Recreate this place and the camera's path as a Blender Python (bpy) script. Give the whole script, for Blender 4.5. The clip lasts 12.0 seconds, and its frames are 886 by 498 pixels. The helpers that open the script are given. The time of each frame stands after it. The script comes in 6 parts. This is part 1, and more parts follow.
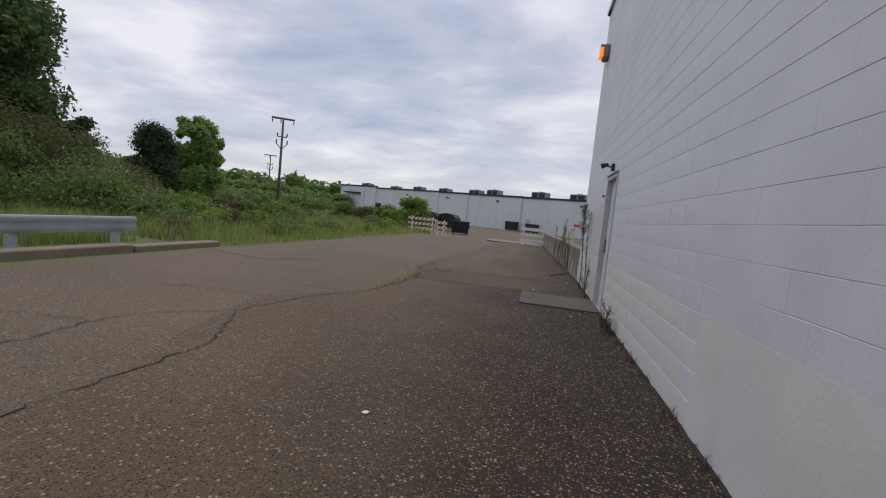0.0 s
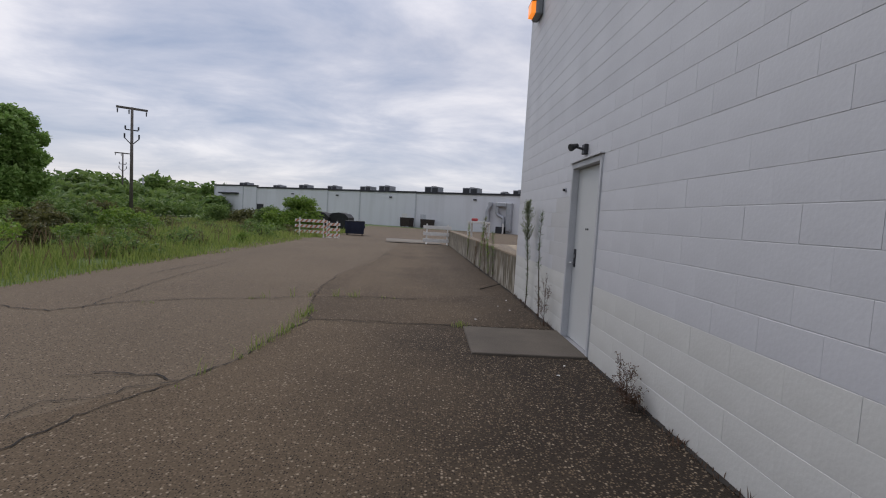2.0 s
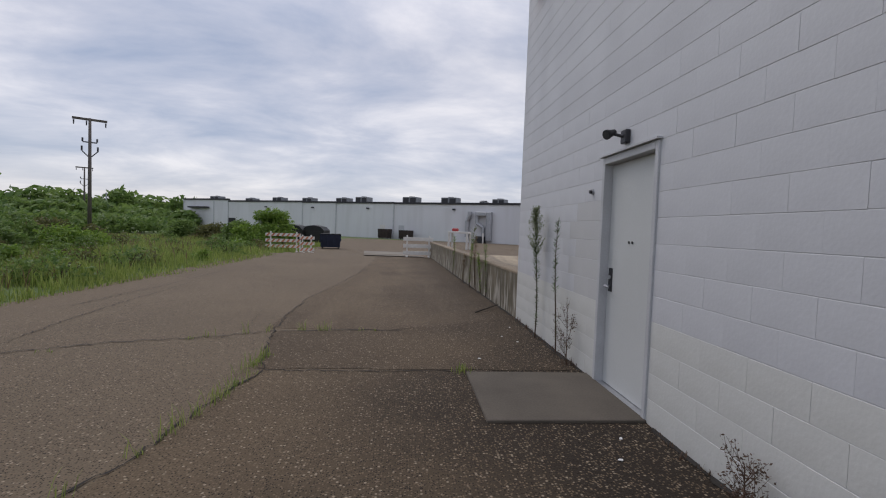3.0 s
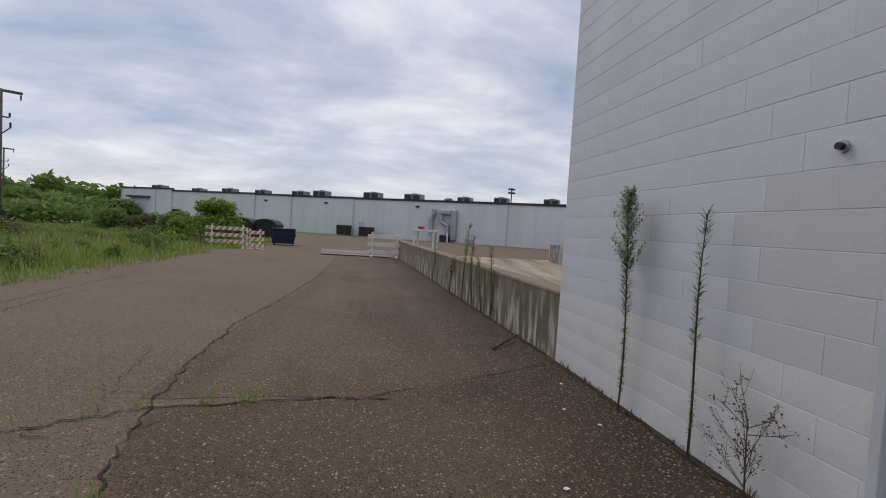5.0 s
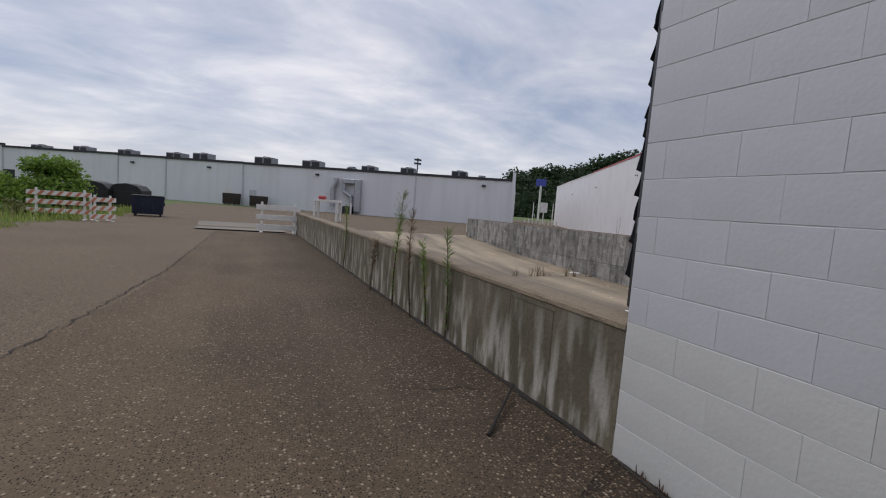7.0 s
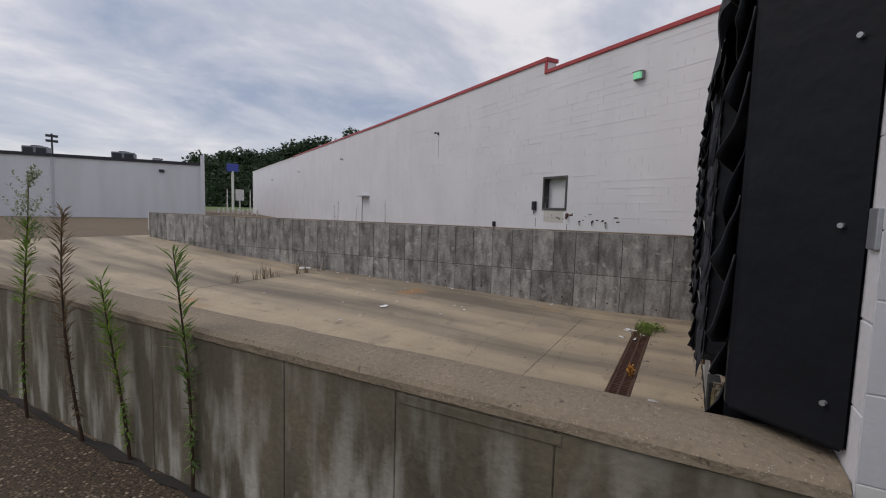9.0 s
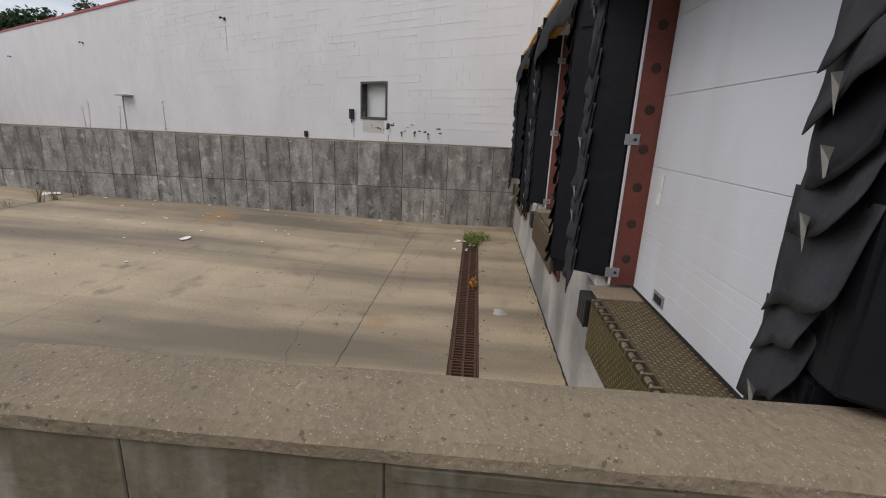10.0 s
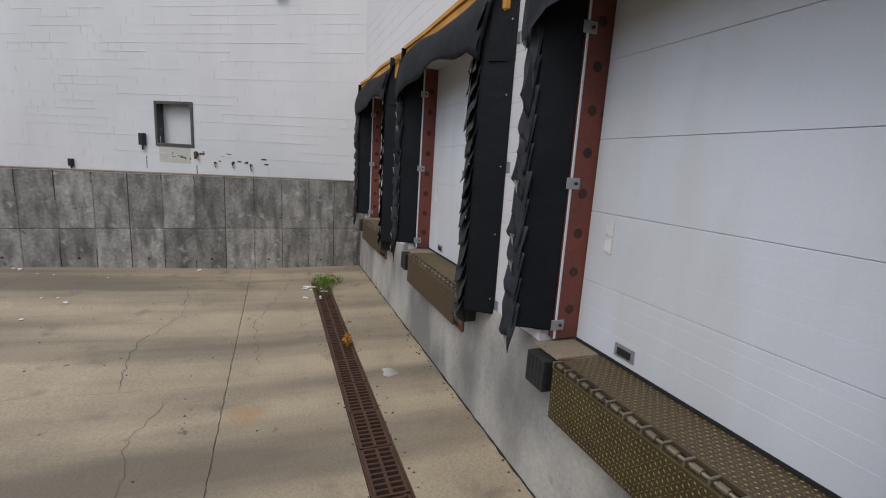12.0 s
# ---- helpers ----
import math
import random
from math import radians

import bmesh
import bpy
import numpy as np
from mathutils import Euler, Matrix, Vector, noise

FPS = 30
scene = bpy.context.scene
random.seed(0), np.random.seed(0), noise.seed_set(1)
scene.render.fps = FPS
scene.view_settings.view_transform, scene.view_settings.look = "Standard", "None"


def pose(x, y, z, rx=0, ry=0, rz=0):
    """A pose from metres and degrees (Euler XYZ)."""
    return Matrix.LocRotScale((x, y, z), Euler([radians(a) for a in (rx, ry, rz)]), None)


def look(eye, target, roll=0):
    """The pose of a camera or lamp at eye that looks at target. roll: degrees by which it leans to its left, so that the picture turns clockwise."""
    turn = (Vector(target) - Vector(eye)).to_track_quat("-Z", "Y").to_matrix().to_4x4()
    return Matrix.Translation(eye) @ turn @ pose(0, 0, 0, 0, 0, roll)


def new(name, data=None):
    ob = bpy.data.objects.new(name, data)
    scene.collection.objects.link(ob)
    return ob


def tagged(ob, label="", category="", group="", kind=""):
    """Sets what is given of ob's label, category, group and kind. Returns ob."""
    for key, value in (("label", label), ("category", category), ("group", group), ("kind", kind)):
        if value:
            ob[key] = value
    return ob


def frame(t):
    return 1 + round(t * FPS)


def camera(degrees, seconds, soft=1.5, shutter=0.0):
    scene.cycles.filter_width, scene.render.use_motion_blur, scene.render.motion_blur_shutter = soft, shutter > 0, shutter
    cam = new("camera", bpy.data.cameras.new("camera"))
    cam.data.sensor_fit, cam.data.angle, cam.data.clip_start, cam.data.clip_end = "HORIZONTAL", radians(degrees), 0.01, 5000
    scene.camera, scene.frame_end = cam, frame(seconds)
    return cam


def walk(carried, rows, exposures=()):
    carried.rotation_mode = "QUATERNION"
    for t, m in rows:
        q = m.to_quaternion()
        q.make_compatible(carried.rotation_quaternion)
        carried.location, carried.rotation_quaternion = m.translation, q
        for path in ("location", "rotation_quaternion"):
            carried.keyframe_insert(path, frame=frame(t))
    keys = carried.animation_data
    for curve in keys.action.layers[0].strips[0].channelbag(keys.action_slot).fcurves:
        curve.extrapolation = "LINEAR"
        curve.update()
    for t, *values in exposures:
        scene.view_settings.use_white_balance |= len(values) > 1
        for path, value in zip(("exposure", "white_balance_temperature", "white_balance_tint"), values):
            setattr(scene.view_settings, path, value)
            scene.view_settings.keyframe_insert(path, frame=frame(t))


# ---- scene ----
cam = camera(88.9, 12.0, soft=1.1)
PATH = [
    (0, (0.086, -0.2, 1.308), (-0.3, 1.756, 1.155), 5.9),
    (0.5, (-0.204, 0.386, 1.323), (-0.336, 2.375, 1.166), 3.5),
    (1, (-0.389, 1.064, 1.345), (-0.522, 3.054, 1.191), 3.8),
    (1.5, (-0.442, 1.73, 1.401), (-0.406, 3.724, 1.241), 3.6),
    (2, (-0.598, 2.393, 1.449), (-0.518, 4.387, 1.315), 3.3),
    (2.5, (-0.677, 3.07, 1.452), (-0.537, 5.062, 1.347), 2.8),
    (2.7, (-0.685, 3.368, 1.478), (-0.512, 5.358, 1.387), 2.1),
    (4.3, (-0.979, 5.637, 1.411), (-0.807, 7.628, 1.335), 2.2),
    (4.5, (-1.009, 5.895, 1.441), (-0.762, 7.878, 1.367), 2.6),
    (5, (-0.997, 6.607, 1.409), (-0.643, 8.574, 1.326), 3.5),
    (5.5, (-0.972, 7.342, 1.415), (-0.593, 9.301, 1.281), 5.6),
    (6, (-0.917, 7.997, 1.379), (-0.43, 9.931, 1.227), 4.2),
    (6.5, (-0.867, 8.713, 1.39), (-0.233, 10.602, 1.212), 4.5),
    (8.3, (-0.264, 11.107, 1.346), (0.973, 12.673, 1.221), 1.7),
    (8.5, (-0.182, 11.296, 1.347), (1.165, 12.77, 1.222), 1.8),
    (9, (-0.033, 11.714, 1.385), (1.685, 12.725, 1.213), 1.6),
    (9.2, (0.050, 11.87, 1.392), (1.861, 12.685, 1.163), -0.1),
    (9.5, (0.19, 12.111, 1.386), (2.06, 12.716, 1.019), 0.8),
    (10, (0.476, 12.452, 1.398), (2.396, 12.639, 0.871), 2.7),
    (10.5, (0.836, 12.678, 1.386), (2.769, 12.628, 0.874), 1.5),
    (11, (1.02, 12.926, 1.404), (2.958, 12.789, 0.929), 1.6),
    (11.5, (1.22, 13.162, 1.415), (3.103, 12.674, 0.95), 3.0),
    (12, (1.338, 13.293, 1.435), (3.202, 12.666, 1.069), 3.5),
]
walk(cam, [(t, look(eye, target, roll)) for t, eye, target, roll in PATH],
     exposures=[(0.0, 0.05, 6650, 16), (8.0, 0.04, 6650, 15), (8.6, -0.02, 6700, 15), (9.0, 0.0, 6800, 15), (9.5, 0.13, 6950, 15), (10.0, 0.36, 7050, 13), (10.5, 0.40, 7050, 13), (12.0, 0.42, 6650, 11)])

# ---- world, sun ----
SUN_AZ, SUN_EL = radians(-38), radians(52)
world = bpy.data.worlds.new("overcast_sky")
scene.world = world
world.use_nodes = True
wn, wl = world.node_tree.nodes, world.node_tree.links
wn.clear()


def wnode(kind, **kw):
    n = wn.new(kind)
    for k, v in kw.items():
        n.inputs[k].default_value = v
    return n


w_out = wnode("ShaderNodeOutputWorld")
w_bg = wnode("ShaderNodeBackground", Strength=1.0)
w_sky = wnode("ShaderNodeTexSky")
w_sky.sky_type, w_sky.sun_disc, w_sky.sun_elevation, w_sky.sun_rotation = "NISHITA", False, SUN_EL, SUN_AZ
w_skyb = wnode("ShaderNodeVectorMath")
w_skyb.operation = "SCALE"
w_skyb.inputs["Scale"].default_value = 0.09
wl.new(w_sky.outputs[0], w_skyb.inputs[0])
w_tc = wnode("ShaderNodeTexCoord")
w_sep = wnode("ShaderNodeSeparateXYZ")
wl.new(w_tc.outputs["Generated"], w_sep.inputs[0])
w_h = wnode("ShaderNodeMath")
w_h.operation = "ADD"
w_h.inputs[1].default_value = 0.16
w_mx = wnode("ShaderNodeMath")
w_mx.operation = "MAXIMUM"
w_mx.inputs[1].default_value = 0.0
wl.new(w_sep.outputs[2], w_mx.inputs[0])
wl.new(w_mx.outputs[0], w_h.inputs[0])
w_div = wnode("ShaderNodeVectorMath")
w_div.operation = "DIVIDE"
wl.new(w_tc.outputs["Generated"], w_div.inputs[0])
wl.new(w_h.outputs[0], w_div.inputs[1])
w_map = wnode("ShaderNodeMapping", Rotation=(0, 0, radians(-20)), Scale=(1.0, 1.3, 0.8))
wl.new(w_div.outputs[0], w_map.inputs[0])
w_n1 = wnode("ShaderNodeTexNoise", Scale=1.05, Detail=10.0, Roughness=0.58, Distortion=0.3)
wl.new(w_map.outputs[0], w_n1.inputs["Vector"])
w_ramp = wnode("ShaderNodeValToRGB")
e = w_ramp.color_ramp.elements
e[0].position, e[0].color = 0.33, (0.335, 0.415, 0.555, 1)
e[1].position, e[1].color = 0.68, (0.86, 0.88, 0.91, 1)
m_ = e.new(0.5)
m_.color = (0.55, 0.60, 0.695, 1)
wl.new(w_n1.outputs[0], w_ramp.inputs[0])
# haze that pales the clouds towards the horizon
w_hz = wnode("ShaderNodeMapRange")
for k_, v_ in ((1, 0.0), (2, 0.2), (3, 0.42), (4, 0.0)):
    w_hz.inputs[k_].default_value = v_
wl.new(w_sep.outputs[2], w_hz.inputs[0])
w_pale = wnode("ShaderNodeMixRGB", Color2=(0.68, 0.72, 0.79, 1))
wl.new(w_hz.outputs[0], w_pale.inputs[0])
wl.new(w_ramp.outputs[0], w_pale.inputs[1])
w_mix = wnode("ShaderNodeMixRGB", Fac=0.2)
wl.new(w_pale.outputs[0], w_mix.inputs[1])
wl.new(w_skyb.outputs[0], w_mix.inputs[2])
w_zen = wnode("ShaderNodeMapRange")
for k_, v_ in ((1, 0.35), (2, 1.0), (3, 1.0), (4, 1.55)):
    w_zen.inputs[k_].default_value = v_
wl.new(w_sep.outputs[2], w_zen.inputs[0])
w_sc = wnode("ShaderNodeVectorMath")
w_sc.operation = "SCALE"
wl.new(w_mix.outputs[0], w_sc.inputs[0])
wl.new(w_zen.outputs[0], w_sc.inputs["Scale"])
wl.new(w_sc.outputs[0], w_bg.inputs[0])
wl.new(w_bg.outputs[0], w_out.inputs[0])

sun = new("sun", bpy.data.lights.new("sun", "SUN"))
sun.data.energy, sun.data.angle, sun.data.color = 0.75, radians(30), (1.0, 0.95, 0.88)
sun.matrix_world = look((0, 0, 50), (-50 * math.sin(SUN_AZ) / math.tan(SUN_EL), -50 * math.cos(SUN_AZ) / math.tan(SUN_EL), 0))

# ---- materials ----


def mat(name, base, rough=0.8, metal=0.0, var=0.15, scale=3.0, grain=60.0, bump=0.15, tint=None, spots=None, streak=None, per_object=0.0, aggregate=None, bloom=None, darken=None):
    """Base colour varied by a coarse and a fine noise; tint: second colour of the coarse stains; spots: (colour, scale, threshold);
    streak: (colour, (sx, sy, sz), amount) noise drawn out along an axis."""
    m = bpy.data.materials.new(name)
    m.use_nodes = True
    nt = m.node_tree
    nd, ln = nt.nodes, nt.links
    b = nd["Principled BSDF"]
    b.inputs["Roughness"].default_value, b.inputs["Metallic"].default_value = rough, metal
    tc = nd.new("ShaderNodeTexCoord")
    src = tc.outputs["Object"]

    def noise_of(sc, detail=4.0, stretch=None):
        n = nd.new("ShaderNodeTexNoise")
        n.inputs["Scale"].default_value, n.inputs["Detail"].default_value = sc, detail
        if stretch:
            mp = nd.new("ShaderNodeMapping")
            mp.inputs["Scale"].default_value = stretch
            ln.new(src, mp.inputs[0])
            ln.new(mp.outputs[0], n.inputs["Vector"])
        else:
            ln.new(src, n.inputs["Vector"])
        return n.outputs[0]

    def mix(fac, a, c, mode="MIX"):
        x = nd.new("ShaderNodeMixRGB")
        x.blend_type = mode
        for k, v in enumerate((fac, a, c)):
            if hasattr(v, "links"):
                ln.new(v, x.inputs[k])
            else:
                x.inputs[k].default_value = v if k == 0 else (*v[:3], 1)
        return x.outputs[0]

    def ramp(v, lo, hi):
        r = nd.new("ShaderNodeMapRange")
        r.inputs[1].default_value, r.inputs[2].default_value = lo, hi
        ln.new(v, r.inputs[0])
        return r.outputs[0]

    dark = tint or [c * (1 - 1.6 * var) for c in base]
    col = mix(ramp(noise_of(scale, 5), 0.35, 0.7), base, dark)
    fine = noise_of(grain, 3)
    col = mix(var, col, mix(ramp(fine, 0.3, 0.7), [c * 0.55 for c in base], [min(1, c * 1.35) for c in base]))
    if streak:
        col = mix(mix(1.0, ramp(noise_of(1.0, 8, streak[1]), 0.45, 0.64), (streak[2],) * 3, "MULTIPLY"), col, streak[0])
    if spots:
        for colour, sc, lim, *soft in spots:
            col = mix(ramp(noise_of(sc, 6 if soft else 2), lim, lim + (soft[0] if soft else 0.04)), col, colour)
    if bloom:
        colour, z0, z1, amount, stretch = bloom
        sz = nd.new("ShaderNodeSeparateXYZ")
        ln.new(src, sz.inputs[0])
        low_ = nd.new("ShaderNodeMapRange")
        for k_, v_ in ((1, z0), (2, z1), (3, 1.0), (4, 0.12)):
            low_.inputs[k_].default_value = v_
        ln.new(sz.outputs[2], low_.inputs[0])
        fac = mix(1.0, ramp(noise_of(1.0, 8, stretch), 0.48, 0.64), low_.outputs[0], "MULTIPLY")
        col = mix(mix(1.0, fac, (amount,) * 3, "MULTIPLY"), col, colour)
    # mixes in a darker colour towards +x, edge wobbled by noise, ending past y_end
    if darken:
        colour, x0, x1, amount, y_end = darken
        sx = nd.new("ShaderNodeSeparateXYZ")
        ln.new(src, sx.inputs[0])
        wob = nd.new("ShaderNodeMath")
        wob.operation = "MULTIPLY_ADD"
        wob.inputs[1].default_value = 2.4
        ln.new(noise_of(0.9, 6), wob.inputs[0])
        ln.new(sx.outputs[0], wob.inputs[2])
        x_fade = nd.new("ShaderNodeMapRange")
        x_fade.interpolation_type = "SMOOTHSTEP"
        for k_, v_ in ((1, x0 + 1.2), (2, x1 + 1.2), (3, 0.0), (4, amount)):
            x_fade.inputs[k_].default_value = v_
        ln.new(wob.outputs[0], x_fade.inputs[0])
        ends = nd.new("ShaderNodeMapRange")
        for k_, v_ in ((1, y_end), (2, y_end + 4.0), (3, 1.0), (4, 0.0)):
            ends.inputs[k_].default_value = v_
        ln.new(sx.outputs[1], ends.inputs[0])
        col = mix(mix(1.0, x_fade.outputs[0], ends.outputs[0], "MULTIPLY"), col, colour)
    if aggregate:
        for sc, lo, colour in aggregate:
            vo = nd.new("ShaderNodeTexVoronoi")
            vo.inputs["Scale"].default_value = sc
            ln.new(src, vo.inputs["Vector"])
            sp_ = nd.new("ShaderNodeSeparateColor")
            ln.new(vo.outputs["Color"], sp_.inputs[0])
            pick = ramp(sp_.outputs[0], lo, lo + 0.1)
            near_ = nd.new("ShaderNodeMapRange")
            near_.inputs[1].default_value, near_.inputs[2].default_value, near_.inputs[3].default_value, near_.inputs[4].default_value = 0.25, 0.45, 1.0, 0.0
            ln.new(vo.outputs["Distance"], near_.inputs[0])
            col = mix(mix(1.0, pick, near_.outputs[0], "MULTIPLY"), col, colour)
    if per_object:
        oi = nd.new("ShaderNodeObjectInfo")
        col = mix(1.0, col, mix(oi.outputs["Random"], (1 - per_object,) * 3, (1.0,) * 3), "MULTIPLY")
    ln.new(col, b.inputs["Base Color"])
    bp = nd.new("ShaderNodeBump")
    bp.inputs["Strength"].default_value, bp.inputs["Distance"].default_value = bump, 0.01
    ln.new(fine, bp.inputs["Height"])
    ln.new(bp.outputs[0], b.inputs["Normal"])
    return m


def leaf_mat(name, a, c, rough=0.55):
    m = mat(name, a, rough, var=0.1, bump=0.0)
    nt = m.node_tree
    nd, ln = nt.nodes, nt.links
    b = nd["Principled BSDF"]
    gi = nd.new("ShaderNodeNewGeometry")
    x = nd.new("ShaderNodeMixRGB")
    ln.new(gi.outputs["Random Per Island"], x.inputs[0])
    x.inputs[1].default_value, x.inputs[2].default_value = (*a, 1), (*c, 1)
    ln.new(x.outputs[0], b.inputs["Base Color"])
    tr = nd.new("ShaderNodeBsdfTranslucent")
    ln.new(x.outputs[0], tr.inputs[0])
    ms = nd.new("ShaderNodeMixShader")
    ms.inputs[0].default_value = 0.42
    ln.new(b.outputs[0], ms.inputs[1])
    ln.new(tr.outputs[0], ms.inputs[2])
    ln.new(ms.outputs[0], nd["Material Output"].inputs[0])
    return m


def glow(name, colour, strength):
    m = mat(name, colour, 0.3)
    b = m.node_tree.nodes["Principled BSDF"]
    b.inputs["Emission Color"].default_value, b.inputs["Emission Strength"].default_value = (*colour, 1), strength
    return m


STONES = [(52, 0.34, (0.18, 0.130, 0.083)), (70, 0.45, (0.012, 0.0086, 0.0058)), (44, 0.82, (0.34, 0.272, 0.195))]
DARK_ASPHALT = (0.022, 0.0158, 0.0108)
# asphalt that darkens towards the foot of the wall, with a wavering edge
ASPHALT = mat("old_asphalt", (0.172, 0.130, 0.085), 0.86, var=0.30, scale=0.35, grain=70, bump=1.0, tint=(0.122, 0.092, 0.060), aggregate=STONES, darken=(DARK_ASPHALT, -2.4, 1.0, 0.93, 11.0))
PATCH = mat("patch_asphalt", (0.150, 0.108, 0.066), 0.88, var=0.36, scale=0.5, grain=80, bump=1.0, tint=(0.104, 0.075, 0.046), aggregate=STONES, darken=(DARK_ASPHALT, -2.5, 0.9, 0.94, 30.0))
PATCH_LIGHT = mat("worn_patch_asphalt", (0.116, 0.083, 0.051), 0.88, var=0.38, scale=0.6, grain=80, bump=1.0, tint=(0.068, 0.0485, 0.030), aggregate=STONES, darken=(DARK_ASPHALT, -0.6, 1.7, 0.8, 30.0))
PATCH_MID = mat("lane_asphalt", (0.142, 0.102, 0.063), 0.88, var=0.38, scale=0.5, grain=80, bump=0.9, tint=(0.060, 0.043, 0.027), aggregate=STONES, streak=((0.162, 0.120, 0.075), (1.6, 0.12, 1), 0.6), darken=((0.032, 0.0235, 0.0165), -1.8, 1.6, 0.66, 60.0))
for m_ in (ASPHALT, PATCH, PATCH_LIGHT, PATCH_MID):
    m_.node_tree.nodes["Principled BSDF"].inputs["Specular IOR Level"].default_value = 0.28
SOIL = mat("grassy_soil", (0.10, 0.14, 0.035), 0.95, var=0.3, scale=0.4, grain=9, tint=(0.075, 0.12, 0.03))
PAD_CONCRETE = mat("pale_yard_concrete", (0.21, 0.185, 0.145), 0.8, var=0.2, scale=0.8, grain=40, bump=0.4, tint=(0.165, 0.145, 0.115))
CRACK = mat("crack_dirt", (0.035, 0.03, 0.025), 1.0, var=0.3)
BLOCK = mat("painted_block", (0.605, 0.614, 0.63), 0.5, var=0.05, scale=1.3, grain=45, bump=0.12, tint=(0.53, 0.538, 0.558), per_object=0.035, streak=((0.485, 0.49, 0.50), (1.1, 1.1, 0.9), 0.3))
BLOCK_LOW = mat("painted_block_repaint", (0.635, 0.638, 0.605), 0.55, var=0.05, scale=1.3, grain=45, bump=0.15, tint=(0.545, 0.55, 0.525), per_object=0.02, streak=((0.48, 0.475, 0.43), (1.2, 1.2, 1.4), 0.3))
BLOCK_GREY = mat("painted_block_grey", (0.545, 0.548, 0.545), 0.55, var=0.05, scale=1.3, grain=45, bump=0.15, tint=(0.50, 0.502, 0.495), per_object=0.02)
MORTAR = mat("painted_mortar", (0.60, 0.605, 0.615), 0.6, var=0.2, scale=0.9, grain=30, bump=0.4, tint=(0.54, 0.545, 0.55))
WHITE_WALL = mat("white_painted_wall", (0.72, 0.715, 0.73), 0.55, var=0.07, scale=0.5, grain=40, bump=0.3, tint=(0.655, 0.65, 0.665), streak=((0.57, 0.56, 0.565), (1.2, 1.2, 0.25), 0.2))
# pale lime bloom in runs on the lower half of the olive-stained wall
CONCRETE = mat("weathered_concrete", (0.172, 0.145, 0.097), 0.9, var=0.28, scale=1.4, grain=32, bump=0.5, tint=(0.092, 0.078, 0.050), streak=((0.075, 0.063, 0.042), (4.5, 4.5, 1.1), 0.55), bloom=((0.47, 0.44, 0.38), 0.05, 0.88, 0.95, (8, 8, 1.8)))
FORM = mat("form_marked_concrete", (0.48, 0.46, 0.427), 0.9, var=0.42, scale=2.8, grain=17, bump=0.8, tint=(0.16, 0.153, 0.139), per_object=0.42, streak=((0.075, 0.07, 0.063), (5.0, 5.0, 1.4), 0.58), spots=[((0.60, 0.58, 0.54), 4.5, 0.60, 0.12), ((0.075, 0.07, 0.063), 6.5, 0.66, 0.08)])
MORTAR_BEIGE = mat("bare_mortar", (0.60, 0.575, 0.53), 0.8, var=0.15, scale=3, grain=25, bump=0.3, tint=(0.46, 0.44, 0.40))
DARK_JOINT = mat("dark_joint", (0.10, 0.095, 0.088), 0.95, var=0.2)
COPING = mat("coping_concrete", (0.256, 0.201, 0.136), 0.9, var=0.25, scale=2.6, grain=55, bump=0.7, tint=(0.195, 0.156, 0.108), streak=((0.13, 0.104, 0.075), (2.5, 0.7, 2.5), 0.5), spots=[((0.12, 0.098, 0.072), 38, 0.67), ((0.33, 0.28, 0.205), 46, 0.70)], aggregate=[(190, 0.86, (0.40, 0.35, 0.27))])
SLAB = mat("stained_slab_concrete", (0.415, 0.335, 0.226), 0.85, var=0.30, scale=1.1, grain=38, bump=0.5, tint=(0.30, 0.245, 0.168), streak=((0.105, 0.088, 0.068), (0.85, 0.11, 1), 0.76), spots=[((0.38, 0.185, 0.06), 0.8, 0.645, 0.14), ((0.19, 0.155, 0.112), 2.3, 0.60, 0.16), ((0.11, 0.092, 0.073), 5.0, 0.70, 0.05)])
APRON = mat("apron_concrete", (0.118, 0.099, 0.077), 0.9, var=0.2, scale=2.0, grain=60, bump=0.4)
DOCKFACE = mat("dock_face_concrete", (0.50, 0.48, 0.44), 0.85, var=0.2, scale=1.4, grain=30, bump=0.4, tint=(0.30, 0.298, 0.29), streak=((0.15, 0.148, 0.145), (1.1, 1.1, 0.5), 0.8), spots=[((0.30, 0.22, 0.15), 4.5, 0.66, 0.1), ((0.09, 0.085, 0.08), 9.0, 0.70, 0.04)])
STEEL_DOOR = mat("grey_painted_steel", (0.56, 0.575, 0.565), 0.45, var=0.05, scale=1.2, tint=(0.52, 0.535, 0.525), bump=0.05)
FRAME_GREY = mat("frame_grey_paint", (0.52, 0.53, 0.54), 0.5, var=0.1)
FRAME_STAIN = mat("stained_frame", (0.085, 0.082, 0.08), 0.7, var=0.3, scale=4, grain=20, bump=0.3, tint=(0.04, 0.038, 0.036), spots=[((0.36, 0.35, 0.34), 7, 0.66, 0.1)])
DARK_METAL = mat("dark_metal", (0.05, 0.05, 0.055), 0.45, 0.6, var=0.15)
GALV = mat("galvanised_steel", (0.45, 0.46, 0.48), 0.45, 0.7, var=0.15, scale=4, tint=(0.35, 0.36, 0.38))
RAIL_STEEL = mat("weathered_rail_steel", (0.50, 0.52, 0.54), 0.5, 0.15, var=0.15, scale=3, tint=(0.40, 0.415, 0.43))
RED_STEEL = mat("rusty_red_steel", (0.19, 0.05, 0.034), 0.65, var=0.3, scale=2.5, tint=(0.115, 0.037, 0.028), spots=[((0.05, 0.03, 0.025), 6, 0.70)])
RED_TRIM = mat("red_trim", (0.42, 0.05, 0.05), 0.5)
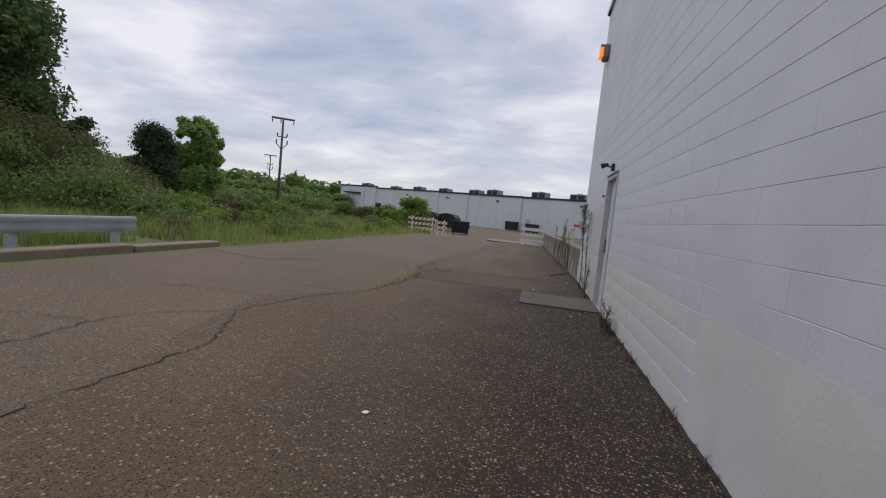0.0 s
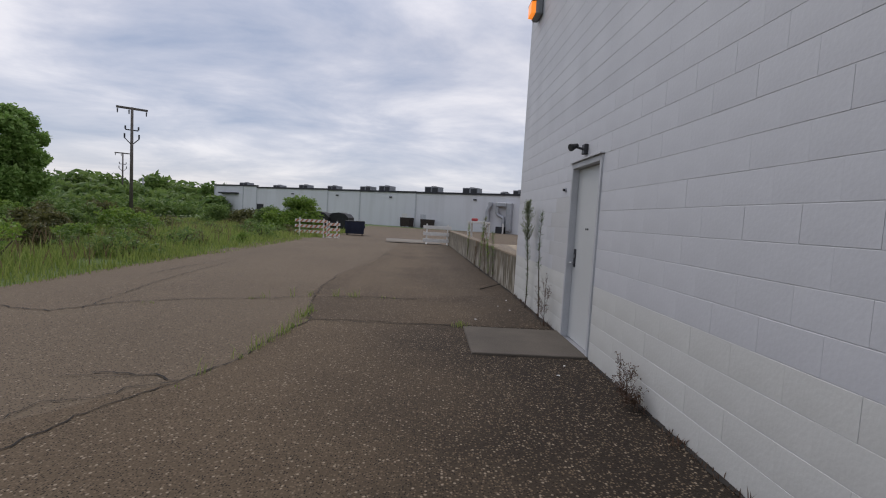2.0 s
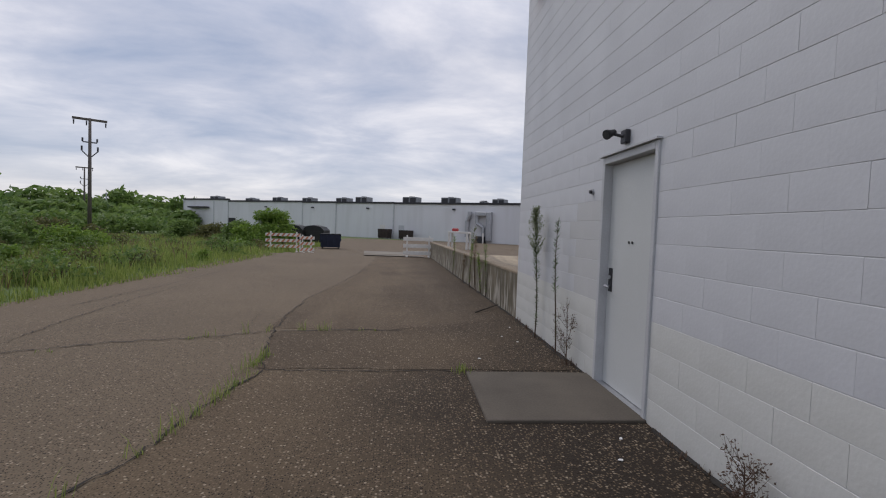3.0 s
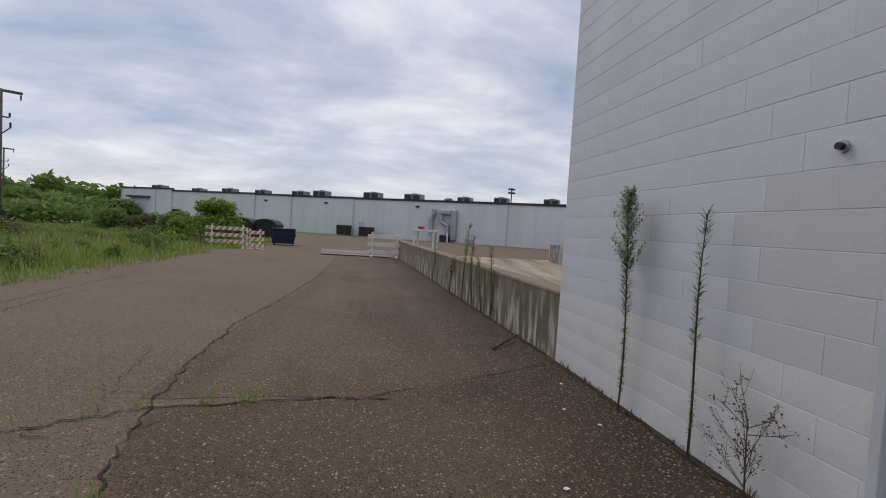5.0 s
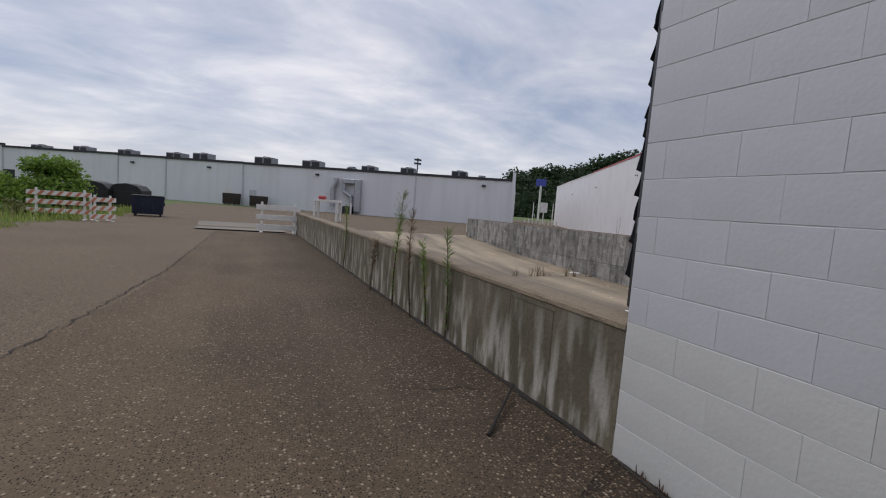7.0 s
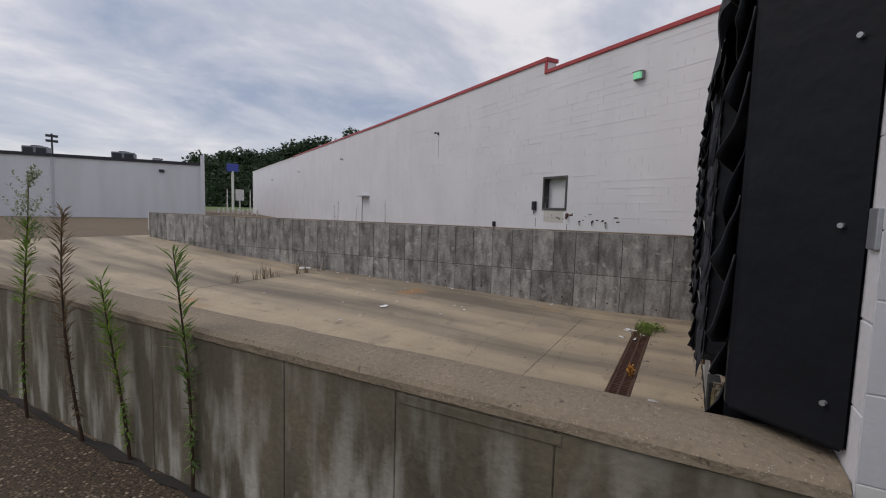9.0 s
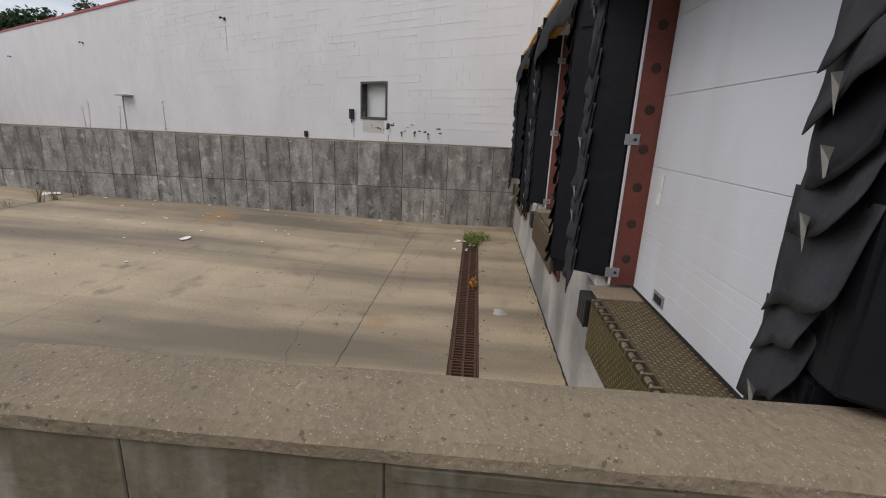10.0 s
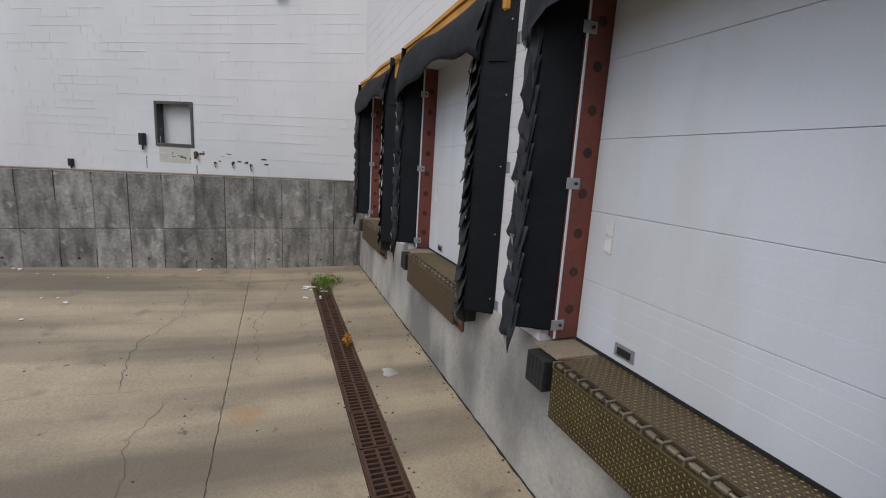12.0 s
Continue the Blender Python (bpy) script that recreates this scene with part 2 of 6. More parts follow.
VINYL = mat("black_vinyl", (0.0095, 0.0108, 0.0135), 0.5, var=0.2, scale=3, grain=8, bump=0.7, tint=(0.013, 0.0145, 0.019))
FLAP = mat("worn_vinyl_flap", (0.044, 0.047, 0.055), 0.55, var=0.25, scale=5, tint=(0.018, 0.018, 0.02), bump=0.3)
for m_ in (VINYL, FLAP):
    m_.node_tree.nodes["Principled BSDF"].inputs["Specular IOR Level"].default_value = 0.16
ORANGE = mat("orange_foam_fabric", (0.62, 0.30, 0.06), 0.8, var=0.2)
RUBBER = mat("black_rubber", (0.02, 0.02, 0.02), 0.7, var=0.3, grain=25, bump=0.5)
DOOR_WHITE = mat("white_sectional_door", (0.70, 0.735, 0.80), 0.4, var=0.04, scale=0.9, tint=(0.655, 0.69, 0.755), bump=0.05, streak=((0.52, 0.49, 0.43), (2, 2, 0.5), 0.3))
LIP_BROWN = mat("brown_rusty_lip", (0.115, 0.072, 0.036), 0.6, 0.3, var=0.3, scale=3, tint=(0.085, 0.06, 0.03))
LIP = mat("green_diamond_plate", (0.098, 0.076, 0.027), 0.5, 0.4, var=0.3, scale=4, tint=(0.06, 0.038, 0.016))
TREAD = mat("worn_tread", (0.20, 0.165, 0.075), 0.42, 0.5, var=0.3, scale=4, tint=(0.14, 0.105, 0.05))
PLATE = mat("brown_diamond_plate", (0.105, 0.072, 0.042), 0.6, 0.3, var=0.3, scale=3, tint=(0.085, 0.06, 0.04))
RUST_DARK = mat("dark_rust", (0.055, 0.026, 0.02), 0.8, var=0.3, scale=8)
RUST = mat("rusty_iron", (0.11, 0.055, 0.035), 0.85, 0.3, var=0.3, scale=4, tint=(0.07, 0.04, 0.03))
PIN = mat("worn_hinge_steel", (0.25, 0.215, 0.15), 0.45, 0.6, var=0.3)
WOOD = mat("weathered_pole_wood", (0.14, 0.12, 0.105), 0.9, var=0.3, streak=((0.07, 0.06, 0.05), (6, 6, 0.3), 0.5))
BARK = mat("bark", (0.10, 0.08, 0.06), 0.95, var=0.3, grain=15, bump=0.8)
PAINT_WHITE = mat("white_barrier_paint", (0.72, 0.70, 0.66), 0.6, var=0.15, scale=4, tint=(0.6, 0.57, 0.52))
PAINT_ORANGE = mat("orange_stripe", (0.60, 0.22, 0.12), 0.6, var=0.2)
BLUE_STEEL = mat("dark_blue_steel", (0.015, 0.022, 0.05), 0.5, 0.2, var=0.2)
SIGN_BLUE = mat("blue_sign_panel", (0.05, 0.07, 0.36), 0.5, var=0.1)
BLACK_STEEL = mat("black_steel", (0.02, 0.02, 0.02), 0.6, 0.2, var=0.2)
BROWN_STEEL = mat("brown_steel", (0.045, 0.03, 0.024), 0.7, var=0.3)
METAL_WALL = mat("far_painted_wall", (0.70, 0.70, 0.71), 0.6, var=0.05, scale=0.15, tint=(0.65, 0.652, 0.665), streak=((0.56, 0.555, 0.55), (0.8, 0.8, 0.1), 0.4))
RTU = mat("rooftop_unit_grey", (0.25, 0.26, 0.27), 0.6, 0.2, var=0.2)
PAPER = mat("litter_white", (0.82, 0.81, 0.79), 0.8)
GLASS_DARK = mat("dark_lens", (0.06, 0.065, 0.07), 0.15)
LEAF_A = leaf_mat("leaf_green", (0.09, 0.165, 0.036), (0.22, 0.31, 0.085))
LEAF_T = leaf_mat("leaf_deep_green", (0.05, 0.10, 0.03), (0.14, 0.21, 0.065))
LEAF_H = leaf_mat("leaf_hill", (0.022, 0.046, 0.02), (0.055, 0.09, 0.036))
LEAF_B = leaf_mat("leaf_dark", (0.035, 0.07, 0.03), (0.075, 0.125, 0.05))
LEAF_C = leaf_mat("leaf_bright", (0.11, 0.21, 0.028), (0.26, 0.37, 0.065))
LEAF_P = leaf_mat("leaf_poplar", (0.14, 0.26, 0.05), (0.29, 0.42, 0.12))
LEAF_D = leaf_mat("leaf_olive", (0.085, 0.095, 0.03), (0.19, 0.185, 0.065))
GRASS = leaf_mat("grass_blades", (0.15, 0.225, 0.04), (0.36, 0.41, 0.115))
TORN = mat("torn_lining", (0.30, 0.295, 0.275), 0.9, var=0.2)
DRY = leaf_mat("dry_stalks", (0.13, 0.09, 0.05), (0.25, 0.18, 0.10))
SEED = leaf_mat("pale_seed_heads", (0.20, 0.24, 0.12), (0.36, 0.40, 0.26))
DRY_PLANT = leaf_mat("dead_weed", (0.075, 0.045, 0.03), (0.17, 0.105, 0.07))
ORANGE_GLOW = glow("sodium_lamp", (1.0, 0.27, 0.02), 0.75)
GREEN_GLOW = glow("green_lamp", (0.20, 0.66, 0.36), 0.4)

# ---- mesh helpers ----


def thing(name, m=None, label="", category="", group="", kind=""):
    ob = new(name)
    ob.matrix_world = m or Matrix()
    return tagged(ob, label, category, group, kind)


def part(name, bm, material, parent=None, label="", smooth=False):
    me = bpy.data.meshes.new(name)
    bm.normal_update()
    bm.to_mesh(me)
    bm.free()
    me.materials.append(material)
    if smooth:
        me.polygons.foreach_set("use_smooth", [True] * len(me.polygons))
    ob = new(name, me)
    if parent:
        ob.parent = parent
    return tagged(ob, label)


def raw(name, verts, faces, material, parent=None, label=""):
    me = bpy.data.meshes.new(name)
    me.from_pydata(verts, [], faces)
    me.materials.append(material)
    ob = new(name, me)
    if parent:
        ob.parent = parent
    return tagged(ob, label)


def box(bm, x0, x1, y0, y1, z0, z1, bevel=0.0, m=None):
    mm = (m or Matrix()) @ Matrix.Translation(((x0 + x1) / 2, (y0 + y1) / 2, (z0 + z1) / 2)) @ Matrix.Diagonal((abs(x1 - x0), abs(y1 - y0), abs(z1 - z0), 1))
    vs = bmesh.ops.create_cube(bm, size=1, matrix=mm)["verts"]
    if bevel:
        es = list({e for v in vs for e in v.link_edges})
        bmesh.ops.bevel(bm, geom=es, offset=bevel, segments=1, affect="EDGES")
    return bm


def bx(*a, **k):
    return box(bmesh.new(), *a, **k)


def rod(bm, p, q, r, r2=None, n=8):
    p, q = Vector(p), Vector(q)
    d = q - p
    m = Matrix.Translation((p + q) / 2) @ d.to_track_quat("Z", "Y").to_matrix().to_4x4()
    bmesh.ops.create_cone(bm, cap_ends=True, segments=n, radius1=r, radius2=r if r2 is None else r2, depth=d.length, matrix=m)
    return bm


def rd(*a, **k):
    return rod(bmesh.new(), *a, **k)


def poly_prism(bm, pts, z0, z1):
    lo = [bm.verts.new((x, y, z0)) for x, y in pts]
    hi = [bm.verts.new((x, y, z1)) for x, y in pts]
    n = len(pts)
    bm.faces.new(hi)
    bm.faces.new(lo[::-1])
    for i in range(n):
        j = (i + 1) % n
        bm.faces.new((lo[i], lo[j], hi[j], hi[i]))
    bmesh.ops.recalc_face_normals(bm, faces=bm.faces)
    return bm


# ---- plan ----
WX, WY = 1.25, 11.4                       # outer corner of the building
TOP = 6.4
DOCK = Matrix.Translation((WX, WY, 0)) @ pose(0, 0, 0, 0, 0, 2.0)   # u along the dock wall, v out of it
RW2 = Matrix.Translation((12.0, 11.78, 0)) @ pose(0, 0, 0, 0, 0, 5.5)   # second retaining wall, along +y
WHITE = Matrix.Translation((12.0, 11.78, 0)) @ pose(0, 0, 0, 0, 0, -30.5)  # long white building, along +y
FAR = Matrix.Translation((30.0, 60.4, 0)) @ pose(0, 0, 0, 0, 0, -31.5)     # far building: along -x


def gz(y):
    t = min(1, max(0, (y - 26) / 9))
    return -0.33 * t * t * (3 - 2 * t)


def pit_z(v):
    pts = [(0, -1.06), (2.4, -1.05), (7, -0.84), (12.6, -0.68), (17.2, -0.33), (20.6, -0.03), (40, 0.0)]
    for (a, za), (b, zb) in zip(pts, pts[1:]):
        if v <= b:
            return za + (zb - za) * (max(v, a) - a) / (b - a)
    return 0.0


# ---- ground ----
def sheet(name, xs, ys, skip, zfun, material, label, parent=None, m=None):
    m = m or Matrix()
    verts, idx, faces = [], {}, []
    for x0, x1 in zip(xs, xs[1:]):
        for y0, y1 in zip(ys, ys[1:]):
            if skip((x0 + x1) / 2, (y0 + y1) / 2):
                continue
            f = []
            for x, y in ((x0, y0), (x1, y0), (x1, y1), (x0, y1)):
                if (x, y) not in idx:
                    idx[x, y] = len(verts)
                    p = m @ Vector((x, y, 0))
                    verts.append((p.x, p.y, zfun(p.x, p.y)))
                f.append(idx[x, y])
            faces.append(f)
    ob = raw(name, verts, faces, material, parent, label)
    return tagged(ob, kind="structure")


PIT_U0, PIT_U1, PIT_V1 = 0.2, 12.4, 20.6
steps = [-900, -300, -120, -60, -30, -20, -14, -8.4, -4, -2, 0, PIT_U0, 4, 8, PIT_U1, 20, 30, 45, 60, 100, 300, 900]
ysteps = [-900, -300, -100, -40, -20, -10, -5, 0, 5, 10, 15, PIT_V1, 24, 26, 28, 30, 32, 34, 36, 40, 47, 55, 70, 100, 200, 500, 1200]


def in_pit(u, v):
    return PIT_U0 < u < PIT_U1 and 0 < v < PIT_V1


ground = sheet("ground", steps, ysteps, in_pit, lambda x, y: gz(y) - 0.02, SOIL, "green and brown grassy soil reaching the horizon", m=DOCK)


# asphalt yard in the frame of the dock, with the loading pit left out
yard_x = [-8.45, -6, -4, -2, 0, PIT_U0, 4, 8, PIT_U1, 20, 30, 40, 55, 75, 95]
yard_y = [-30, -20, -10, -5, 0, 5, 10, 15, PIT_V1, 24, 25, 26, 27, 28, 29, 30, 31, 32, 33, 34, 36, 40, 47, 55, 62, 75, 90, 110]
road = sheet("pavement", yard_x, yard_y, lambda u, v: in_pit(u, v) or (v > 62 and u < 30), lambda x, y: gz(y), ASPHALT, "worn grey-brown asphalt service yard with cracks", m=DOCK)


def ribbon(pts, width, seed, z=0.004, jitter=0.05, n=6):
    """A ragged strip along pts, on the ground."""
    rnd = random.Random(seed)
    line = []
    for (ax, ay), (bx_, by) in zip(pts, pts[1:]):
        k = max(2, int(math.hypot(bx_ - ax, by - ay) * n))
        for i in range(k):
            t = i / k
            line.append(Vector((ax + (bx_ - ax) * t + rnd.uniform(-jitter, jitter), ay + (by - ay) * t + rnd.uniform(-jitter, jitter))))
    line.append(Vector(pts[-1]))
    verts, faces = [], []
    for i, p in enumerate(line):
        d = (line[min(i + 1, len(line) - 1)] - line[max(i - 1, 0)]).normalized()
        w = width * rnd.uniform(0.3, 1.0) * (0.3 if i in (0, len(line) - 1) else 1)
        nrm = Vector((-d.y, d.x)) * w / 2
        for q in (p + nrm, p - nrm):
            verts.append((q.x, q.y, gz(q.y) + z))
    for i in range(len(line) - 1):
        a = 2 * i
        faces.append((a, a + 1, a + 3, a + 2))
    return verts, faces


# asphalt patches beside the wall, with ragged edges
def ragged(pts, seed, amp=0.03):
    rnd = random.Random(seed)
    out = []
    for (ax, ay), (cx, cy) in zip(pts, pts[1:] + pts[:1]):
        k = max(1, int(math.hypot(cx - ax, cy - ay) / 0.25))
        for i in range(k):
            t = i / k
            j = 0 if i == 0 else amp
            out.append((ax + (cx - ax) * t + rnd.uniform(-j, j), ay + (cy - ay) * t + rnd.uniform(-j, j)))
    return out


def patch(pts, z, material, seed, label):
    bm = bmesh.new()
    vs = [bm.verts.new((x, y, z)) for x, y in ragged(pts, seed)]
    f = bm.faces.new(vs)
    if f.normal.z < 0:
        f.normal_flip()
    bmesh.ops.triangulate(bm, faces=[f])
    bmesh.ops.recalc_face_normals(bm, faces=bm.faces)
    return part("asphalt_patch", bm, material, road, label)


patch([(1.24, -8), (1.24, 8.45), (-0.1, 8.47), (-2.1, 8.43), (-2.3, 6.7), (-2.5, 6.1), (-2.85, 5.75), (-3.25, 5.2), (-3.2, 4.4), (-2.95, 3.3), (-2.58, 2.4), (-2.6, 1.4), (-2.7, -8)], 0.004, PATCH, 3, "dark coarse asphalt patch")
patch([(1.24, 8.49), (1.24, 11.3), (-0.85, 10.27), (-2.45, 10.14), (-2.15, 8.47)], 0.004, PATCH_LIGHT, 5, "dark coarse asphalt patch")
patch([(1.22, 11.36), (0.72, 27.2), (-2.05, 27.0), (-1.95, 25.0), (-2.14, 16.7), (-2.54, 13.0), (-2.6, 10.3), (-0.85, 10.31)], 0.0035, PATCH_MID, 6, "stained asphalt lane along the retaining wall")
for k, (pts, w) in enumerate([
    ([(-7.0, 8.6), (-6.3, 8.4), (-5.3, 8.2), (-4.9, 8.9), (-4.1, 9.4), (-3.15, 9.72), (-2.45, 10.12), (-1.8, 10.2), (-1.2, 10.3), (-0.7, 10.24)], 0.07),
    ([(-2.1, 8.42), (-1.2, 8.41), (-0.1, 8.44)], 0.05),
    ([(-3.34, 6.2), (-2.88, 6.18), (-2.53, 6.09), (-2.33, 6.65), (-2.25, 7.6), (-2.07, 8.42)], 0.06),
    ([(-2.92, 5.69), (-2.79, 5.93), (-2.53, 6.09)], 0.035),
    ([(-4.9, 4.9), (-3.71, 5.14), (-3.3, 5.12), (-3.22, 5.6), (-2.92, 5.69)], 0.035),
    ([(-3.2, 4.4), (-3.3, 5.12)], 0.03),
    ([(-3.6, 6.05), (-2.85, 6.14)], 0.025),
    ([(-2.07, 8.45), (-2.2, 8.9), (-2.36, 9.62), (-2.46, 10.2), (-2.55, 11.3), (-2.58, 13.1), (-2.36, 15.0), (-2.1, 18.3), (-2.0, 26.0)], 0.05),
    ([(-2.96, 10.47), (-2.54, 10.4)], 0.025),
    ([(-3.28, 9.8), (-2.79, 9.65)], 0.025),
    ([(-2.5, 9.67), (-2.2, 9.95), (-1.84, 10.01)], 0.02),
    ([(-2.74, 9.97), (-3.14, 11.8)], 0.02),
    ([(-5.05, 8.4), (-5.35, 10.15), (-5.56, 12.0), (-5.7, 15.0), (-4.7, 18.0)], 0.045),
    ([(-6.1, 11.6), (-6.1, 13.0), (-5.99, 14.1), (-6.09, 18.2)], 0.045),
    ([(-3.71, 1.6), (-3.72, 2.5), (-3.78, 3.2), (-3.75, 3.6), (-3.06, 4.25), (-2.87, 5.3), (-2.53, 6.09)], 0.04),
    ([(-2.58, 1.4), (-2.58, 1.93), (-2.54, 2.43), (-2.51, 3.13), (-3.06, 4.25)], 0.045),
    ([(-3.78, 3.2), (-4.8, 3.0), (-6.2, 3.5)], 0.03),
    ([(0.25, 12.6), (0.75, 12.5), (1.2, 12.3)], 0.03),
    ([(-2.95, 28.95), (-1.2, 28.85), (0.5, 28.7)], 0.09),
]):
    v, f = ribbon(pts, w * 0.42, k, z=0.0105, jitter=0.035, n=15)
    raw("crack", v, f, CRACK, road)
part("apron_slab", box(bmesh.new(), -0.03, 1.245, 7.17, 8.36, -0.05, 0.03, 0.008), APRON, road, "small worn concrete slab at the door")

# pale concrete pad beyond the lane, following the fall of the yard
pv, pf = [], []
for i in range(13):
    y_ = 29.0 + 0.75 * i
    pv += [(-2.9 - 0.085 * (y_ - 29.0), y_, gz(y_) + 0.02), (0.45, y_ - 0.25, gz(y_ - 0.25) + 0.02)]
    if i:
        pf.append((2 * i - 2, 2 * i - 1, 2 * i + 1, 2 * i))
raw("concrete_pad", pv, pf, PAD_CONCRETE, road, "pale concrete pad in the asphalt")
# kerb on the far side of the yard
bm = bmesh.new()
for i in range(8):
    y1 = 9.45 - i * 2.4
    box(bm, -7.62 - 0.02 * i, -7.30 - 0.02 * i, y1 - 2.38, y1, -0.05, 0.13 if i else 0.10, 0.02)
tagged(part("kerb", bm, COPING), "low pale concrete kerb along the yard edge", "kerb", kind="structure")


# ---- painted block wall ----
def block_wall(parent, length, height, keep, near, seed, material=BLOCK, mortar=MORTAR, depth=0.25, face=0.0028, holes=(), low=None):
    """Blocks 0.4 x 0.2 in running bond on the local xz-plane, facing -y; near: blocks there are parts of their own."""
    rnd = random.Random(seed)
    bw, bh, gap = 0.4064, 0.2032, 0.0038
    meshes = {}
    vs, fs = [], []
    for r in range(int(math.ceil(height / bh))):
        x = -0.069 if r % 2 else -0.277
        z0, z1 = r * bh, min(height, (r + 1) * bh)
        while x < length:
            spans = [(max(x, 0), min(x + bw, length))]
            for hx0, hx1, hz0, hz1 in holes:
                if z1 > hz0 + 0.02 and z0 < hz1 - 0.02:
                    spans = [s for a, b in spans for s in ((a, min(b, hx0)), (max(a, hx1), b)) if s[1] - s[0] > 0.02]
            for a, b in spans:
                off = rnd.uniform(-0.0004, 0.0004)
                w, h = b - a - 0.003 * rnd.choice((0.1, 0.2, 0.6, 1.4)), z1 - z0 - gap * rnd.choice((0.3, 0.6, 1.0, 1.5))
                if h < 0.02 or w < 0.02:
                    continue
                if near((a + b) / 2, (z0 + z1) / 2):
                    zone = 0 if not low else 1 if z1 < 0.85 else 2 if 2.55 < (a + b) / 2 < 3.25 and z1 < 1.9 else 0
                    key = (round(w, 3), round(h, 3), zone)
                    if key not in meshes:
                        t = bx(-w / 2, w / 2, -face, 0.002, -h / 2, h / 2)
                        bmesh.ops.bevel(t, geom=[e_ for e_ in t.edges if all(abs(v_.co.y + face) < 1e-5 for v_ in e_.verts) and abs(e_.verts[0].co.z - e_.verts[1].co.z) < 1e-5], offset=0.0018, segments=1, affect="EDGES")
                        me = bpy.data.meshes.new("block")
                        t.to_mesh(me)
                        t.free()
                        me.materials.append((material, low, BLOCK_GREY)[zone])
                        meshes[key] = me
                    ob = new("block", meshes[key])
                    ob.parent = parent
                    ob.location = ((a + b) / 2, off, (z0 + z1) / 2)
                elif keep((a + b) / 2, (z0 + z1) / 2):
                    n = len(vs)
                    g_ = gap * rnd.choice((0.35, 0.6, 0.9, 1.15))
                    xa, xb, za, zb, f, c = a + 0.0002, b - 0.0002, z0 + g_ / 2, z1 - g_ / 2, off - face, 0.002
                    vs += [(xa, 0, za), (xb, 0, za), (xb, 0, zb), (xa, 0, zb), (xa, f, za + c), (xb, f, za + c), (xb, f, zb - c), (xa, f, zb - c)]
                    fs += [tuple(n + k for k in q) for q in ((4, 5, 6, 7), (0, 1, 5, 4), (1, 2, 6, 5), (2, 3, 7, 6), (3, 0, 4, 7))]
            x += bw
    tagged(raw("blockwork", vs, fs, material, parent), kind="stuff")
    if low:
        raw_low = bx(8.3, length - 0.02, -0.0062, -0.0052, 0.004, 0.83)
        part("repaint_band", raw_low, low, parent, "beige-grey repainted band")


def wall_body(parent, length, height, depth, material, holes=()):
    bm = bmesh.new()
    xs = sorted({0, length, *(h[0] for h in holes), *(h[1] for h in holes)})
    for a, b in zip(xs, xs[1:]):
        cut = sorted((h[2], h[3]) for h in holes if h[0] <= a + 1e-6 and h[1] >= b - 1e-6)
        z = -0.3
        for z0, z1 in cut:
            if z0 > z:
                box(bm, a, b, 0, depth, z, z0)
            z = z1
        box(bm, a, b, 0, depth, z, height)
    return part("wall_body", bm, material, parent)


# west wall: local x runs from the corner southwards, facing the yard
WEST_M = Matrix.Translation((WX, WY, 0)) @ pose(0, 0, 0, 0, 0, -90)
wall_w = thing("wall_west", WEST_M, "tall grey-white painted concrete block wall", kind="structure")
D0, D1, DH = WY - 8.185, WY - 7.19, 2.235     # door opening incl. frame
wall_body(wall_w, 30, TOP, 0.25, MORTAR, holes=[(D0, D1, -0.3, DH)])
block_wall(wall_w, 30, TOP, lambda x, z: True, lambda x, z: x < 8.2 and z < 2.8, 4, holes=[(D0, D1, 0, DH)], low=BLOCK_LOW)
part("coping", bx(-0.06, 30, -0.06, 0.30, TOP, TOP + 0.12, 0.01), GALV, wall_w, "grey metal roof edge")

# steel door in the west wall
door = thing("door_1", WEST_M, "closed grey painted steel service door in the block wall", "door", kind="structure")
bm = bmesh.new()
box(bm, D0, D0 + 0.05, -0.02, 0.14, 0, DH, 0.004)
box(bm, D1 - 0.05, D1, -0.02, 0.14, 0, DH, 0.004)
box(bm, D0 + 0.05, D1 - 0.05, -0.02, 0.14, DH - 0.065, DH, 0.004)
part("door_frame", bm, FRAME_GREY, door)
part("drip_edge", bx(D0 - 0.02, D1 + 0.02, -0.05, 0.0, DH + 0.004, DH + 0.02), FRAME_GREY, door)
leaf = part("door_leaf", bx(D0 + 0.054, D1 - 0.054, 0.02, 0.065, 0.025, DH - 0.07, 0.003), STEEL_DOOR, door)
leaf.location.y = 0.045
part("threshold", bx(D0 + 0.05, D1 - 0.05, -0.03, 0.12, 0.0, 0.02), GALV, door)
hx = D0 + 0.054 + 0.07
part("lock_plate", bx(hx - 0.035, hx + 0.035, 0.010, 0.021, 0.93, 1.16, 0.004), DARK_METAL, leaf)
bm = rd((hx, 0.012, 0.985), (hx, -0.045, 0.985), 0.012)
rod(bm, (hx, -0.045, 0.985), (hx + 0.10, -0.045, 0.98), 0.010)
part("lever_handle", bm, GALV, leaf, smooth=True)
part("lock_cylinder", rd((hx, 0.012, 1.07), (hx, 0.0, 1.07), 0.02, n=12), GALV, leaf)
for z in (0.25, 1.05, 1.85):
    part("hinge", rd((D1 - 0.056, 0.008, z), (D1 - 0.056, 0.008, z + 0.12), 0.012), DARK_METAL, leaf)
for dx in (0.0, 0.06):
    part("bolt_head", rd((D0 + 0.45 + dx, 0.021, 1.42), (D0 + 0.45 + dx, 0.012, 1.42), 0.012), DARK_METAL, leaf)


